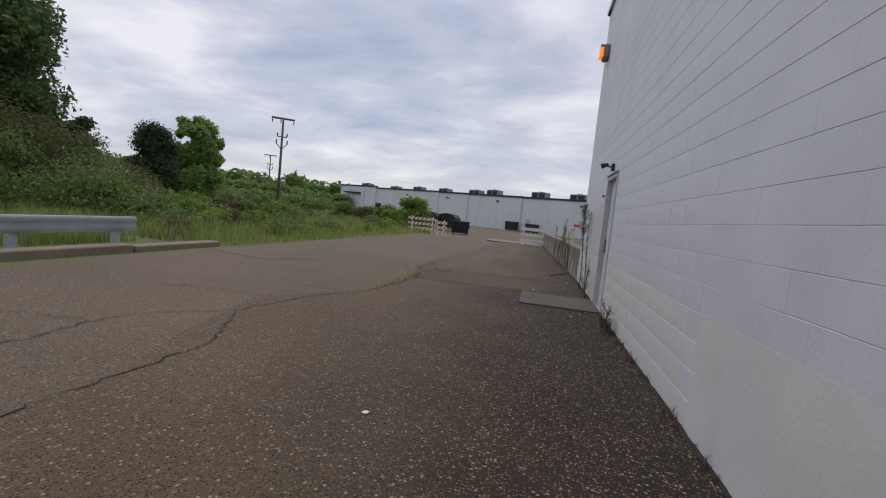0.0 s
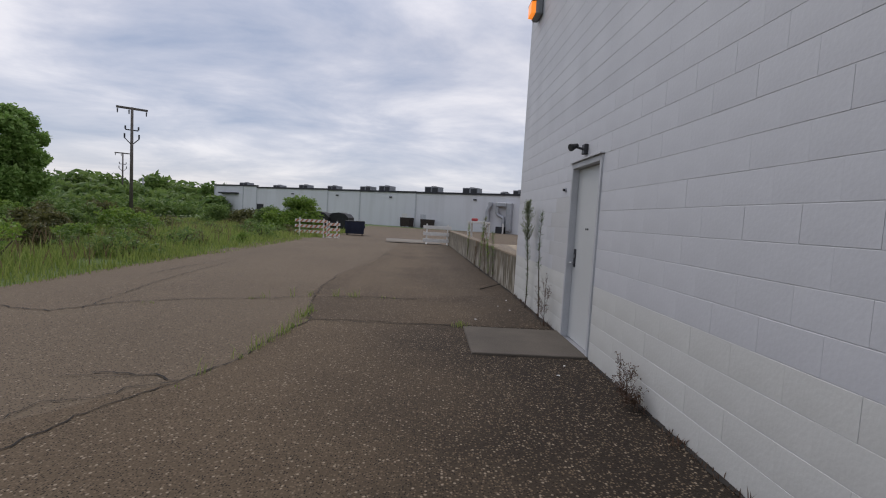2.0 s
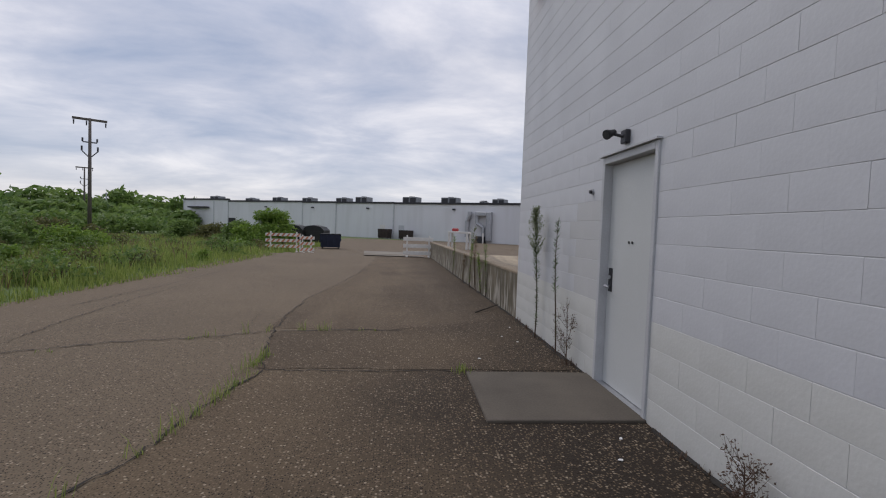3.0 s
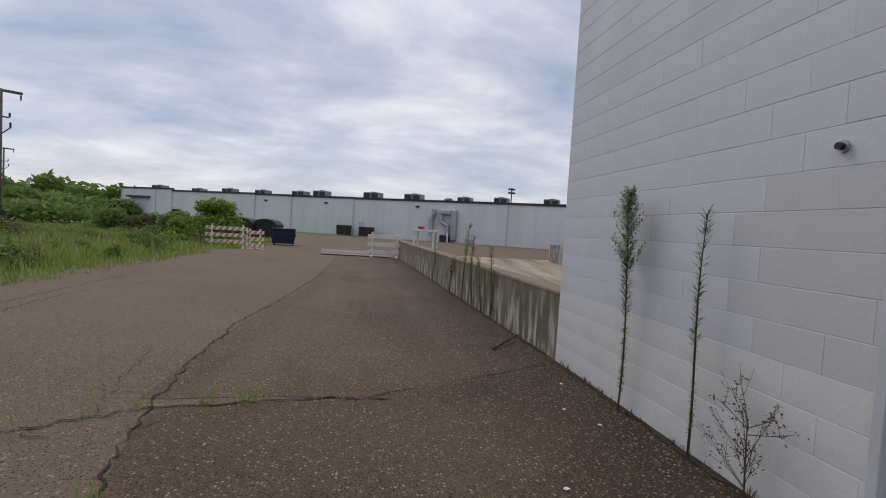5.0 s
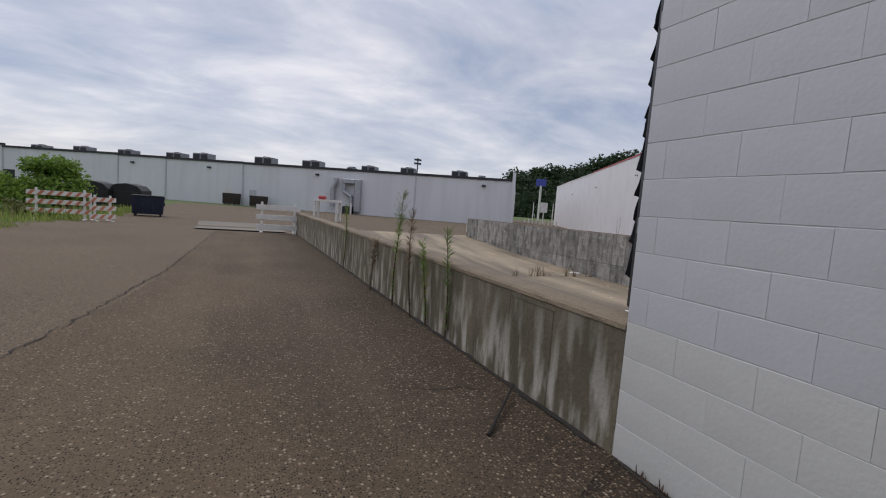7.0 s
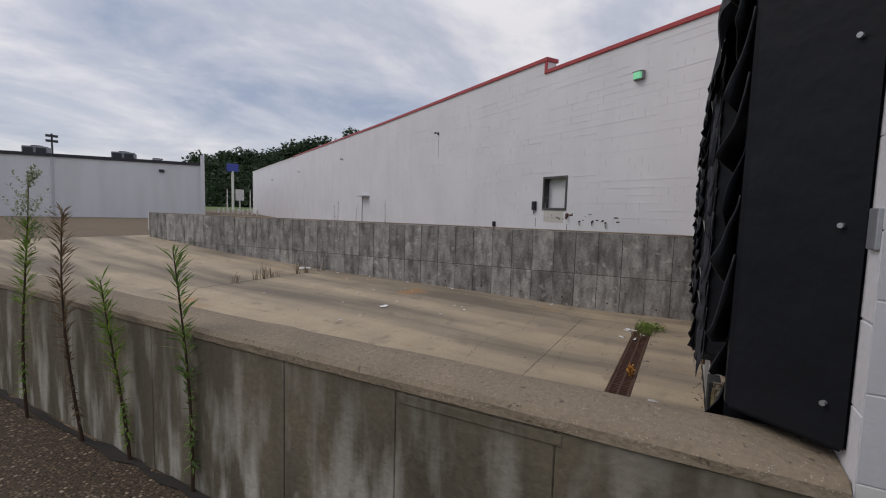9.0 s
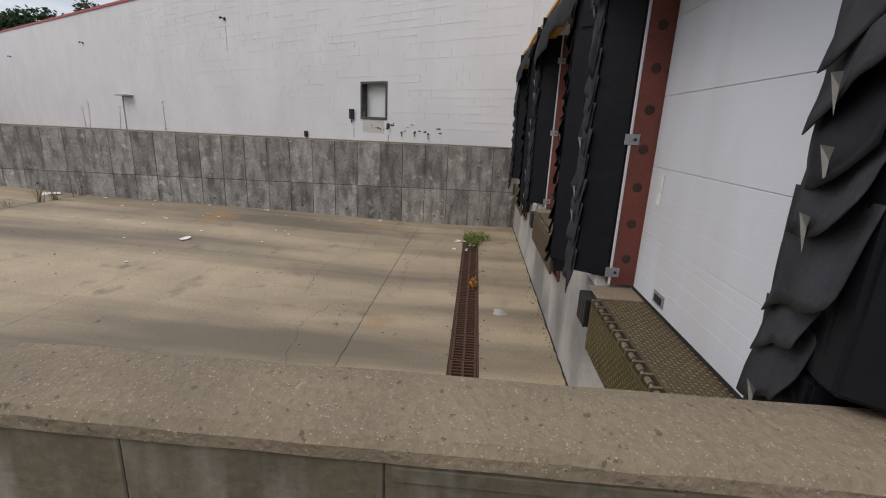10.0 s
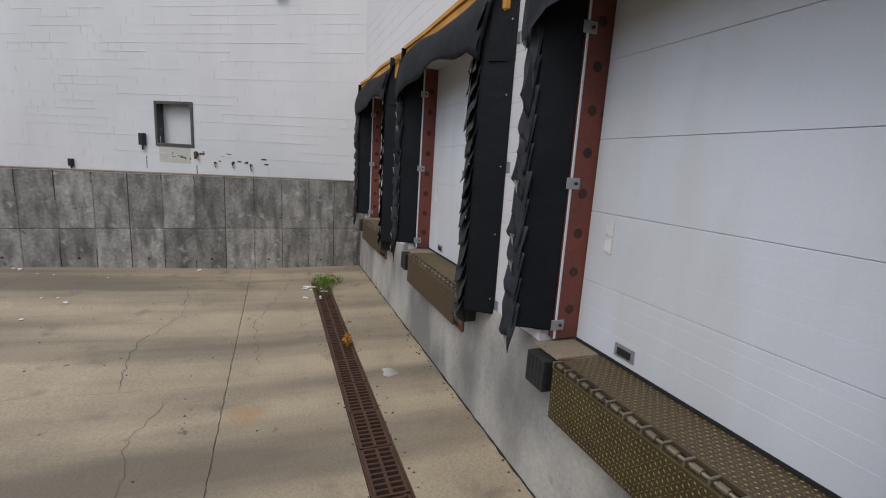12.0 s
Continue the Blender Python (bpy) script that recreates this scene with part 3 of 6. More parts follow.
def flood_light(name, m, label, lit=None):
    t = thing(name, m, label, "lamp")
    part("mount_box", bx(-0.05, 0.05, -0.05, 0, -0.06, 0.06, 0.008), DARK_METAL, t)
    part("arm", rd((0, -0.04, 0), (-0.05, -0.12, 0.03), 0.014), DARK_METAL, t)
    bm = rd((-0.065, -0.10, 0.05), (-0.035, -0.175, 0.02), 0.026, 0.040, n=18)
    rod(bm, (-0.035, -0.175, 0.02), (-0.028, -0.192, 0.013), 0.044, 0.044, n=18)
    part("lamp_head", bm, DARK_METAL, t, "weathered dark lamp head")
    part("lens", rd((-0.028, -0.192, 0.013), (-0.0265, -0.1955, 0.0115), 0.035, n=18), lit or GLASS_DARK, t)
    return t


flood_light("wall_floodlight", WEST_M @ Matrix.Translation((WY - 7.73, 0, 2.36)), "small dark metal floodlight over the steel door")


def wall_pack(name, m, label, lens):
    t = thing(name, m, label, "lamp")
    part("housing", bx(-0.19, 0.19, -0.13, 0, -0.15, 0.15, 0.03), RTU, t)
    bm = bmesh.new()
    poly_prism(bm, [(-0.12, -0.205), (0.12, -0.205), (0.15, -0.13), (-0.15, -0.13)], -0.11, 0.09)
    part("lens", bm, lens, t, "glowing lens")
    part("hood", bx(-0.18, 0.18, -0.20, -0.128, 0.095, 0.13, 0.006), RTU, t)
    return t


wall_pack("wall_pack_light", WEST_M @ Matrix.Translation((0.7, 0, 5.27)), "lit orange wall-pack light high on the block wall", ORANGE_GLOW)
bell = thing("wall_bell", WEST_M @ Matrix.Translation((WY - 8.42, 0, 1.925)), "small round metal bell button on the block wall", "bell")
part("back_plate", rd((0, 0, 0), (0, -0.02, 0), 0.03, n=14), GALV, bell)
part("button", rd((0, -0.02, 0), (0, -0.045, 0), 0.018, n=12), DARK_METAL, bell)

# ---- dock wall ----
# local x along the wall, y into the building: the wall faces -y, so turn the dock frame round
WALL_L = 10.78


def dock_m(u, v, z=0.0, rz=0.0):
    return DOCK @ pose(u, v, z, 0, 0, rz)


DOCK_W = DOCK @ Matrix.Translation((WALL_L, 0, 0)) @ pose(0, 0, 0, 0, 0, 180)   # x runs back to the corner, -y is outwards
CENTRES = [1.665 + 3.66 * k for k in range(3)]
OPEN = [(WALL_L - c - 1.30, WALL_L - c + 1.30, 0.17, 2.75) for c in CENTRES]
wall_d = thing("wall_dock", DOCK_W, "white painted block wall with three loading dock doors", kind="structure")
FOOT = 0.15
bm = bmesh.new()
xs = sorted({0.0, WALL_L, *(o[0] for o in OPEN), *(o[1] for o in OPEN)})
for a, b in zip(xs, xs[1:]):
    hole = [o for o in OPEN if o[0] <= a + 1e-6 and o[1] >= b - 1e-6]
    box(bm, a, b, 0, 0.3, hole[0][3] if hole else FOOT, TOP)
part("wall_body", bm, MORTAR, wall_d)
part("dock_foundation", box(bmesh.new(), 0, WALL_L, -0.012, 0.5, -1.3, FOOT, 0.0), DOCKFACE, wall_d, "grey-white stained concrete dock face")
base = thing("dock_blocks", DOCK_W @ Matrix.Translation((0, 0, FOOT)), "white painted blocks", kind="structure")
block_wall(base, WALL_L, TOP - FOOT, lambda x, z: True, lambda x, z: x > 2.0 and z < 3.2 and all(abs(x - (WALL_L - c)) > 1.3 or z > 2.4 for c in CENTRES), 8, material=WHITE_WALL, holes=[(o[0], o[1], o[2] - FOOT, o[3] - FOOT) for o in OPEN])
part("coping", bx(-0.06, WALL_L + 0.06, -0.06, 0.30, TOP, TOP + 0.12, 0.01), GALV, wall_d, "grey metal roof edge")
# rest of the building: back walls and roof
bm = bmesh.new()
box(bm, 0.26, 14.0, -29.8, -0.9, TOP - 0.3, TOP - 0.1)
tagged(part("roof", bm, RTU), "flat grey roof", kind="structure").matrix_world = DOCK
for c in CENTRES:
    bm = bx(c - 1.32, c + 1.32, -0.9, -0.62, -0.2, 3.0)
    tagged(part("interior_wall", bm, BLACK_STEEL), "dark wall behind the dock door", kind="structure").matrix_world = DOCK


def flap_mesh(w, h, seed, bulge, side):
    """One draped vinyl pleat, free along its slanting lower edge. Local: x width, y outwards, z down from 0."""
    rnd = random.Random(seed)
    nx, ns = 9, 8
    ph, lobe = rnd.uniform(0, 6.28), rnd.uniform(0.7, 1.0)
    bm = bmesh.new()
    g = []
    for i in range(nx + 1):
        q = i / nx
        inner = q if side < 0 else 1 - q
        drop = h * (0.62 + 0.38 * inner ** lobe) * (1 + 0.05 * math.sin(6 * q + ph))
        row = []
        for j in range(ns + 1):
            s = j / ns
            crease = 0.010 * math.sin(5.5 * s + 6 * q + ph) * s + 0.020 * noise.noise((q * 3.3 + seed, s * 2.4, seed * 0.37)) * s
            row.append(bm.verts.new((w * (q - 0.5) - side * inner * inner * (0.05 * (1 - s) ** 1.5 - 0.012), 0.006 + bulge * (1.0 - 0.45 * inner) * s ** 1.3 + crease, -drop * s)))
        g.append(row)
    for ra, rb in zip(g, g[1:]):
        for j in range(ns):
            bm.faces.new((ra[j], rb[j], rb[j + 1], ra[j + 1]))
    bmesh.ops.recalc_face_normals(bm, faces=bm.faces)
    bmesh.ops.solidify(bm, geom=list(bm.faces), thickness=0.004)
    return bm


def dock_pad(c, side, zb, zt, seed):
    """Side pad of a dock seal; side -1: towards the corner, 1: away from it."""
    rnd = random.Random(seed)
    t = thing("dock_seal_pad", dock_m(c, 0, 0), "black vinyl dock seal side pad with torn overlapping flaps", "dock seal", "dock seal pads")
    o = side * 1.605
    if side < 0:
        poly = [(-1.605, 0.0), (-1.085, 0.0), (-1.085, 0.14), (-1.37, 0.235), (-1.435, 0.235)]
        fa, fb = Vector((-1.425, 0.228)), Vector((-1.065, 0.150))
    else:
        poly = [(1.235, -0.07), (1.297, -0.07), (1.297, 0.024), (1.62, 0.024), (1.59, 0.06), (1.465, 0.20), (1.37, 0.185)]
        fa, fb = Vector((1.36, 0.182)), Vector((1.485, 0.205))
    over_wall = side < 0 and c < 2        # this one stands over the end of the retaining wall
    bm = bmesh.new()
    if over_wall:
        poly_prism(bm, [(-1.365, 0.0), (-1.085, 0.0), (-1.085, 0.14), (-1.365, 0.235)], zb, 0.838)
    poly_prism(bm, poly, 0.84 if over_wall else zb, zt)
    bmesh.ops.bevel(bm, geom=list(bm.edges), offset=0.012, segments=2, affect="EDGES")
    part("pad_core", bm, VINYL, t)
    n = 16 if side < 0 else 13
    step = (zt - zb) / n
    d_ = fb - fa
    low_fa = fa + d_ * 0.22
    turn_ = math.degrees(math.atan2(d_.y, d_.x))
    for k in range(n):
        z = zt - k * step
        low_ = over_wall and z - step * 1.9 < 0.84
        fm = flap_mesh((fb - low_fa if low_ else d_).length + rnd.uniform(-0.02, 0.015), step * (rnd.uniform(1.7, 2.3) if side < 0 else rnd.uniform(2.0, 2.7)), seed * 7 + k, (0.045 if side < 0 else 0.028) + 0.022 * rnd.random(), side)
        mid = ((low_fa if low_ else fa) + fb) / 2
        mx = Matrix.Translation((mid.x + rnd.uniform(-0.01, 0.015), mid.y + 0.004, z)) @ pose(0, 0, 0, 0, 0, turn_ + rnd.uniform(-2, 2))
        fm.transform(mx)
        bmesh.ops.recalc_face_normals(fm, faces=fm.faces)
        part("wear_flap", fm, FLAP if rnd.random() < 0.75 else VINYL, t, smooth=True)
        if rnd.random() < 0.45:
            tm = bmesh.new()
            x0, zz = rnd.uniform(-0.03, 0.05), -step * 1.42
            fr = [tm.verts.new(p) for p in ((x0 - 0.035, 0.058, zz + 0.012), (x0 + 0.022, 0.062, zz + 0.016), (x0 + 0.012, 0.052, zz - 0.03), (x0 - 0.006, 0.046, zz - 0.085), (x0 - 0.014, 0.052, zz - 0.02))]
            tm.faces.new(fr)
            bmesh.ops.solidify(tm, geom=list(tm.faces), thickness=0.003)
            tm.transform(mx)
            bmesh.ops.recalc_face_normals(tm, faces=tm.faces)
            part("torn_lining", tm, TORN, t, "pale torn lining")
    if side > 0 and c > 8:
        part("orange_lining", bx(1.60, 1.645, 0.03, 0.15, zb + 0.02, zb + 0.5, 0.01), ORANGE, t, "exposed orange foam lining")
    for k in range(5):
        z = (0.95 if over_wall else zb + 0.15) + k * (zt - (0.8 if over_wall else zb) - 0.3) / 4
        part("bolt", rd((o - side * 0.035, 0.045, z), (o - side * 0.024, 0.053, z), 0.0065), GALV, t)
    for z in ((1.37, zt - 0.3) if over_wall else (zb + 0.1, (zb + zt) / 2, zt - 0.3)):
        part("bracket", bx(o - 0.003, o + side * 0.06, 0.002, 0.012, z - 0.045, z + 0.045, 0.002), GALV, t)
    return t


def dock_hood(c, seed, zb=2.34, zt=3.03):
    left = 1.40 if c < 2 else 1.60      # the one at the corner stops short of it
    t = thing("dock_seal_hood", dock_m(c, 0, 0), "sagging black vinyl dock seal hood with orange top", "dock seal", "dock seal hoods")
    part("head_board", bx(-left + 0.04, 1.56, 0, 0.13, zb + 0.37, zt, 0.02), ORANGE, t, "orange fabric behind the vinyl")
    bm = bmesh.new()
    ends = []
    for x in (-left + 0.03, -0.5, 0.5, 1.57):
        lift = 0.02 * math.sin(3 * x + seed)
        ends.append([bm.verts.new((x, y, z + lift)) for y, z in ((0.002, zt - 0.02), (0.002, zt + 0.11), (0.03, zt + 0.115), (0.15, zt + 0.035), (0.15, zt - 0.01))])
    for ra, rb in zip(ends, ends[1:]):
        for k in range(5):
            bm.faces.new((ra[k], rb[k], rb[(k + 1) % 5], ra[(k + 1) % 5]))
    bm.faces.new(ends[0])
    bm.faces.new(ends[-1])
    bmesh.ops.recalc_face_normals(bm, faces=bm.faces)
    part("top_cover", bm, ORANGE, t, "faded orange sloping top")
    bm = bmesh.new()
    nx, nz = 40, 9
    g = []
    for j in range(nz + 1):
        row = []
        for i in range(nx + 1):
            s, q = i / nx, j / nz
            x = (-left + (1.60 + left) * s) * (1 - 0.08 * min(1, q * 1.3))
            sag = 0.35 * math.sin(s * 6.3 + seed) + 0.12 * math.sin(s * 17 + seed * 2)
            edge = max(0, abs(s - 0.5) - 0.40) * 2.2
            y = 0.13 + 0.14 * math.sin(q * 1.9) + 0.02 * math.sin(s * 15 + q * 5 + seed) * q
            z = zt + 0.01 + 0.05 * math.sin(s * 7 + seed) * (1 - q) - (zt - zb) * q * (0.85 + 0.25 * sag) - edge * q * 0.5
            row.append(bm.verts.new((x, y if q > 0.15 else y - 0.05, z)))
        g.append(row)
    for j in range(nz):
        for i in range(nx):
            bm.faces.new((g[j][i], g[j][i + 1], g[j + 1][i + 1], g[j + 1][i]))
    bmesh.ops.solidify(bm, geom=list(bm.faces), thickness=0.008)
    bmesh.ops.recalc_face_normals(bm, faces=bm.faces)
    part("hood_curtain", bm, FLAP, t, smooth=True)
    for sd in (-1, 1):
        bm = bmesh.new()
        e_ = 1.60 if sd > 0 else left
        poly_prism(bm, [(sd * e_, 0.0), (sd * (e_ - 0.11), 0.20), (sd * (e_ - 0.13), 0.19), (sd * (e_ - 0.02), 0.0)], zb - 0.02, zt)
        part("hood_side", bm, VINYL, t)
    return t


def dock_door(c, k):
    t = thing("dock_door", dock_m(c, 0, 0), "closed white sectional loading dock door", "door", "dock doors")
    z0 = 0.19
    H = [z0, 0.66, 1.17, 1.68, 2.21, 2.75]
    for a, b in zip(H, H[1:]):
        bm = bx(-1.22, 1.22, -0.33, -0.28, a + 0.0012, b - 0.0012, 0.0025)
        sec = part("door_section", bm, DOOR_WHITE, t)
        n = 4
        for q in range(1, n):
            zz = a + (b - a) * q / n
            part("rib", bx(-1.215, 1.215, -0.281, -0.2792, zz - 0.05, zz + 0.05), DOOR_WHITE, sec)
    part("bottom_seal", bx(-1.22, 1.22, -0.32, -0.275, z0 - 0.02, z0 + 0.004), RUBBER, t)
    part("pull_recess", bx(0.62, 0.80, -0.279, -0.272, 0.235, 0.325, 0.002), GALV, t, "grey recessed pull handle")
    part("handle_slot", bx(0.65, 0.77, -0.273, -0.268, 0.25, 0.30), DARK_METAL, t)
    for z in (0.90, 1.02):
        bm = bmesh.new()
        for q in range(4):
            box(bm, 0.955 + 0.018 * q, 0.973 + 0.018 * q, -0.278, -0.274 + 0.004 * abs(q - 1.5), z + 0.004 * q, z + 0.108 - 0.003 * q * q)
        part("paper_sticker", bm, PAPER, t, "peeling white paper sticker")
    return t


def dock_jamb(c, side):
    t = thing("dock_jamb", dock_m(c, 0, 0), "rusty red steel channel jamb of the dock opening", "jamb", "dock jambs")
    a, b = side * 1.225, side * 1.30
    part("web", bx(a, b, -0.34, -0.004 if side < 0 else -0.075, 0.19, 2.75, 0.004), RED_STEEL, t)
    e0 = -0.002 if side < 0 else -0.092
    part("edge_strip", bx(side * 1.222, side * 1.230, e0, e0 + 0.02, 0.19, 2.75, 0.003), DOOR_WHITE, t, "pale edge strip")
    for k in range(8):
        z = 0.42 + 0.29 * k
        part("bolt", rd((a, -0.19, z), (a - side * 0.003, -0.19, z), 0.038, 0.028, n=12), RUST_DARK, t)
    for z in (0.30, 1.36, 2.40):
        y0 = -0.075 if side < 0 else -0.15
        part("bracket", bx(a - side * 0.008, a + side * 0.001, y0, y0 + 0.11, z - 0.04, z + 0.04, 0.002), GALV, t)
        part("bracket_bolt", rd((a - side * 0.008, y0 + 0.035, z), (a - side * 0.018, y0 + 0.035, z), 0.012), DARK_METAL, t)
    return t


def tread(w, d, step, fold):
    """Small raised diamonds in rows, turned alternately; fold maps (x, y, height) to the plate."""
    vs, fs = [], []
    nx, ny = int(w / step), int(d / step)
    for i in range(nx):
        for j in range(ny):
            x, y = (i + 0.5) * w / nx - w / 2, (j + 0.5) * d / ny - d / 2
            a = radians(45 if (i + j) % 2 else -45)
            lx, ly = math.cos(a) * step * 0.52, math.sin(a) * step * 0.52
            k = len(vs)
            vs += [fold(x - lx, y - ly, 0), fold(x + ly * 0.42, y - lx * 0.42, 0), fold(x + lx, y + ly, 0), fold(x - ly * 0.42, y + lx * 0.42, 0), fold(x, y, 0.005)]
            fs += [(k, k + 1, k + 4), (k + 1, k + 2, k + 4), (k + 2, k + 3, k + 4), (k + 3, k, k + 4)]
    return vs, fs


def dock_leveler(c, lip):
    t = thing("dock_leveler", dock_m(c, 0, 0), "worn dock leveler with diamond-plate deck and hanging lip", "dock leveler", "dock levelers")
    part("deck", bx(-0.92, 0.92, -0.30, 0.055, 0.13, 0.165, 0.003), PLATE, t, "brown diamond-plate deck")
    v, f = tread(1.80, 0.33, 0.027, lambda x, y, z: (x, y - 0.12, z + 0.1655))
    tagged(raw("deck_tread", v, f, TREAD, t), kind="stuff")
    part("lip", bx(-0.91, 0.91, 0.105, 0.13, -0.24, 0.125, 0.004), lip, t, "olive green diamond-plate lip" if lip is LIP else "rusty brown diamond-plate lip")
    v, f = tread(1.80, 0.34, 0.027, lambda x, y, z: (x, 0.1305 + z, y - 0.06))
    tagged(raw("lip_tread", v, f, TREAD if lip is LIP else PLATE, t), kind="stuff")
    part("hinge_pin", rd((-0.92, 0.09, 0.135), (0.92, 0.09, 0.135), 0.012), PIN, t, smooth=True)
    for i in range(14):
        x = -0.87 + 1.74 * i / 13
        part("hinge_barrel", rd((x - 0.028, 0.09, 0.137), (x + 0.028, 0.09, 0.137), 0.019, n=10), PIN, t, "worn steel hinge barrel")
        part("hinge_lug", bx(x + 0.042, x + 0.058, 0.05, 0.122, 0.115, 0.163, 0.004), PIN, t)
    bm = bmesh.new()
    box(bm, -0.96, -0.925, -0.05, 0.03, -0.30, 0.16, 0.003)
    box(bm, 0.925, 0.96, -0.05, 0.03, -0.30, 0.16, 0.003)
    box(bm, -0.96, 0.96, -0.02, 0.04, -0.31, -0.275, 0.003)
    part("pit_frame", bm, RED_STEEL, t, "rusty red pit frame")
    part("pit_plate", bx(-0.925, 0.925, -0.29, 0.008, -0.275, 0.13), BLACK_STEEL, t)
    part("sill", bx(-1.25, 1.25, -0.33, -0.30, 0.10, 0.172, 0.003), RED_STEEL, t)
    return t


def bumper(c, side):
    x = side * 1.10
    t = thing("dock_bumper", dock_m(c + x, 0, 0), "black laminated rubber dock bumper with steel angle", "bumper", "dock bumpers")
    for k in range(5):
        part("rubber_ply", bx(-0.115 + 0.046 * k, -0.073 + 0.046 * k, -0.01, 0.15, -0.10, 0.135, 0.006), RUBBER, t)
    for x in (-0.125, 0.116):
        part("steel_angle", bx(x, x + 0.01, -0.012, 0.13, -0.09, 0.125), DARK_METAL, t)
    part("ledge", bx(-0.15, 0.15, -0.30, 0.07, 0.150, 0.168, 0.003), COPING, t, "worn tan concrete ledge")
    return t


for k, c in enumerate(CENTRES):
    dock_door(c, k)
    dock_leveler(c, LIP if k == 0 else LIP_BROWN)
    for sd in (-1, 1):
        dock_jamb(c, sd)
        bumper(c, sd)
        dock_pad(c, sd, 0.25 if sd > 0 else 0.10, 2.80, 11 + 5 * k + sd)
    dock_hood(c, k + 1)

# ---- retaining walls and the loading pit ----
RW_TOP = 0.81
rw1 = thing("retaining_wall_near", DOCK, "weathered concrete retaining wall with stains and a sandy coping", kind="structure")
joints = [0.003, 0.66, 1.22, 1.77, 2.72, 3.66, 4.9, 6.2, 8.2, 10.2, 12.2, 14.2, 16.2]
for a, b in zip(joints, joints[1:]):
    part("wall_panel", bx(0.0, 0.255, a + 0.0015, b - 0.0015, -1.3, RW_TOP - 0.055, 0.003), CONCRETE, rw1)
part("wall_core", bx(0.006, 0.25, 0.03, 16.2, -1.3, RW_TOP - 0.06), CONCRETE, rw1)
for a, b in zip([0.003, 4.2, 8.2, 12.2], [4.2, 8.2, 12.2, 16.2]):
    n = int((b - a) / 0.12)
    rc = random.Random(int(a * 10))
    vs, fs = [], []
    for i in range(n + 1):
        y = a + 0.003 + (b - a - 0.006) * i / n
        for u, z in ((0.0, -0.055), (-0.008, -0.05), (-0.006, -0.022), (0.012, -0.003), (0.10, 0.0), (0.20, 0.002), (0.252, -0.004), (0.262, -0.02), (0.26, -0.055)):
            w_ = 0.0035 if z > -0.03 else 0.0015
            vs.append((u + rc.uniform(-w_, w_), y, RW_TOP + z + rc.uniform(-w_, w_) * 0.7))
    m9 = 9
    for i in range(n):
        for q in range(m9 - 1):
            k = i * m9 + q
            fs.append((k, k + m9, k + m9 + 1, k + 1))
    fs.append(tuple(range(m9)))
    fs.append(tuple(range(n * m9 + m9 - 1, n * m9 - 1, -1)))
    raw("coping", vs, fs, COPING, rw1, "sand-coloured rough concrete coping")
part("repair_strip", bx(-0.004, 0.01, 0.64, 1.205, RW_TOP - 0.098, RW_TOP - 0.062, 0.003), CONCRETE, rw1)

rw2 = thing("retaining_wall_far", RW2, "board-marked grey concrete retaining wall with dark streaks", kind="structure")
N2 = 20.3
part("wall_core", bx(0.010, 0.3, -0.5, N2, -1.4, 0.90), DARK_JOINT, rw2)
pw = 0.563
y = -0.483
while y < N2 - 0.05:
    y1 = min(y + pw, N2)
    for z0, z1 in ((-1.3, -0.155), (-0.155, 0.92)):
        part("form_panel", bx(-0.004, 0.02, y + 0.007, y1 - 0.007, z0 + 0.007, z1 - 0.006, 0.003), FORM, rw2)
    y = y1
# form fins left at some joints, tie holes near the foot
rf = random.Random(14)
for i in range(30):
    yj = -0.483 + pw * (i + 1)
    if rf.random() < 0.6:
        part("form_fin", bx(-0.012, 0.0, yj - 0.008, yj + 0.006, rf.uniform(-1.0, -0.2), rf.uniform(0.3, 0.9), 0.002), FORM, rw2)
    if i % 2 == 0:
        part("tie_hole", rd((-0.006, yj - 0.28, -0.93 + 0.02 * i), (0.0, yj - 0.28, -0.93 + 0.02 * i), 0.022, n=9), CRACK, rw2)
part("cap", bx(-0.012, 0.32, -0.4, N2 + 0.02, 0.92, 0.945, 0.006), COPING, rw2)
part("end_post", bx(-0.02, 0.02, N2 + 0.02, N2 + 0.07, 0.2, 1.0, 0.004), PAINT_WHITE, rw2)

# slabs of the pit floor
pit = thing("pit_floor", DOCK, "stained tan concrete slabs of the loading pit", kind="structure")


def rw2_u(v):
    p = DOCK.inverted() @ RW2 @ Vector((0, v, 0))
    return p.x


vlines = [0.0, 0.91, 1.24, 2.4, 6.0, 11.0, 15.6, 20.7]
for v0, v1 in zip(vlines, vlines[1:]):
    if v0 == 0.91:
        spans = [(0.3, 0.6), (9.35, rw2_u(1.0) + 0.1)]
    else:
        spans = [(0.3, 5.15), (5.15, 9.2), (9.2, max(rw2_u(v0), rw2_u(v1)) + 0.1)]
    for a, b in spans:
        g_ = 0.0022
        bm = bmesh.new()
        lo = [bm.verts.new((x, y, pit_z(y) - 0.15)) for x, y in ((a + g_, v0 + g_), (b - g_, v0 + g_), (b - g_, v1 - g_), (a + g_, v1 - g_))]
        hi = [bm.verts.new((x, y, pit_z(y))) for x, y in ((a + g_, v0 + g_), (b - g_, v0 + g_), (b - g_, v1 - g_), (a + g_, v1 - g_))]
        bm.faces.new(hi)
        for i in range(4):
            j = (i + 1) % 4
            bm.faces.new((lo[i], lo[j], hi[j], hi[i]))
        bmesh.ops.recalc_face_normals(bm, faces=bm.faces)
        part("slab", bm, SLAB, pit)
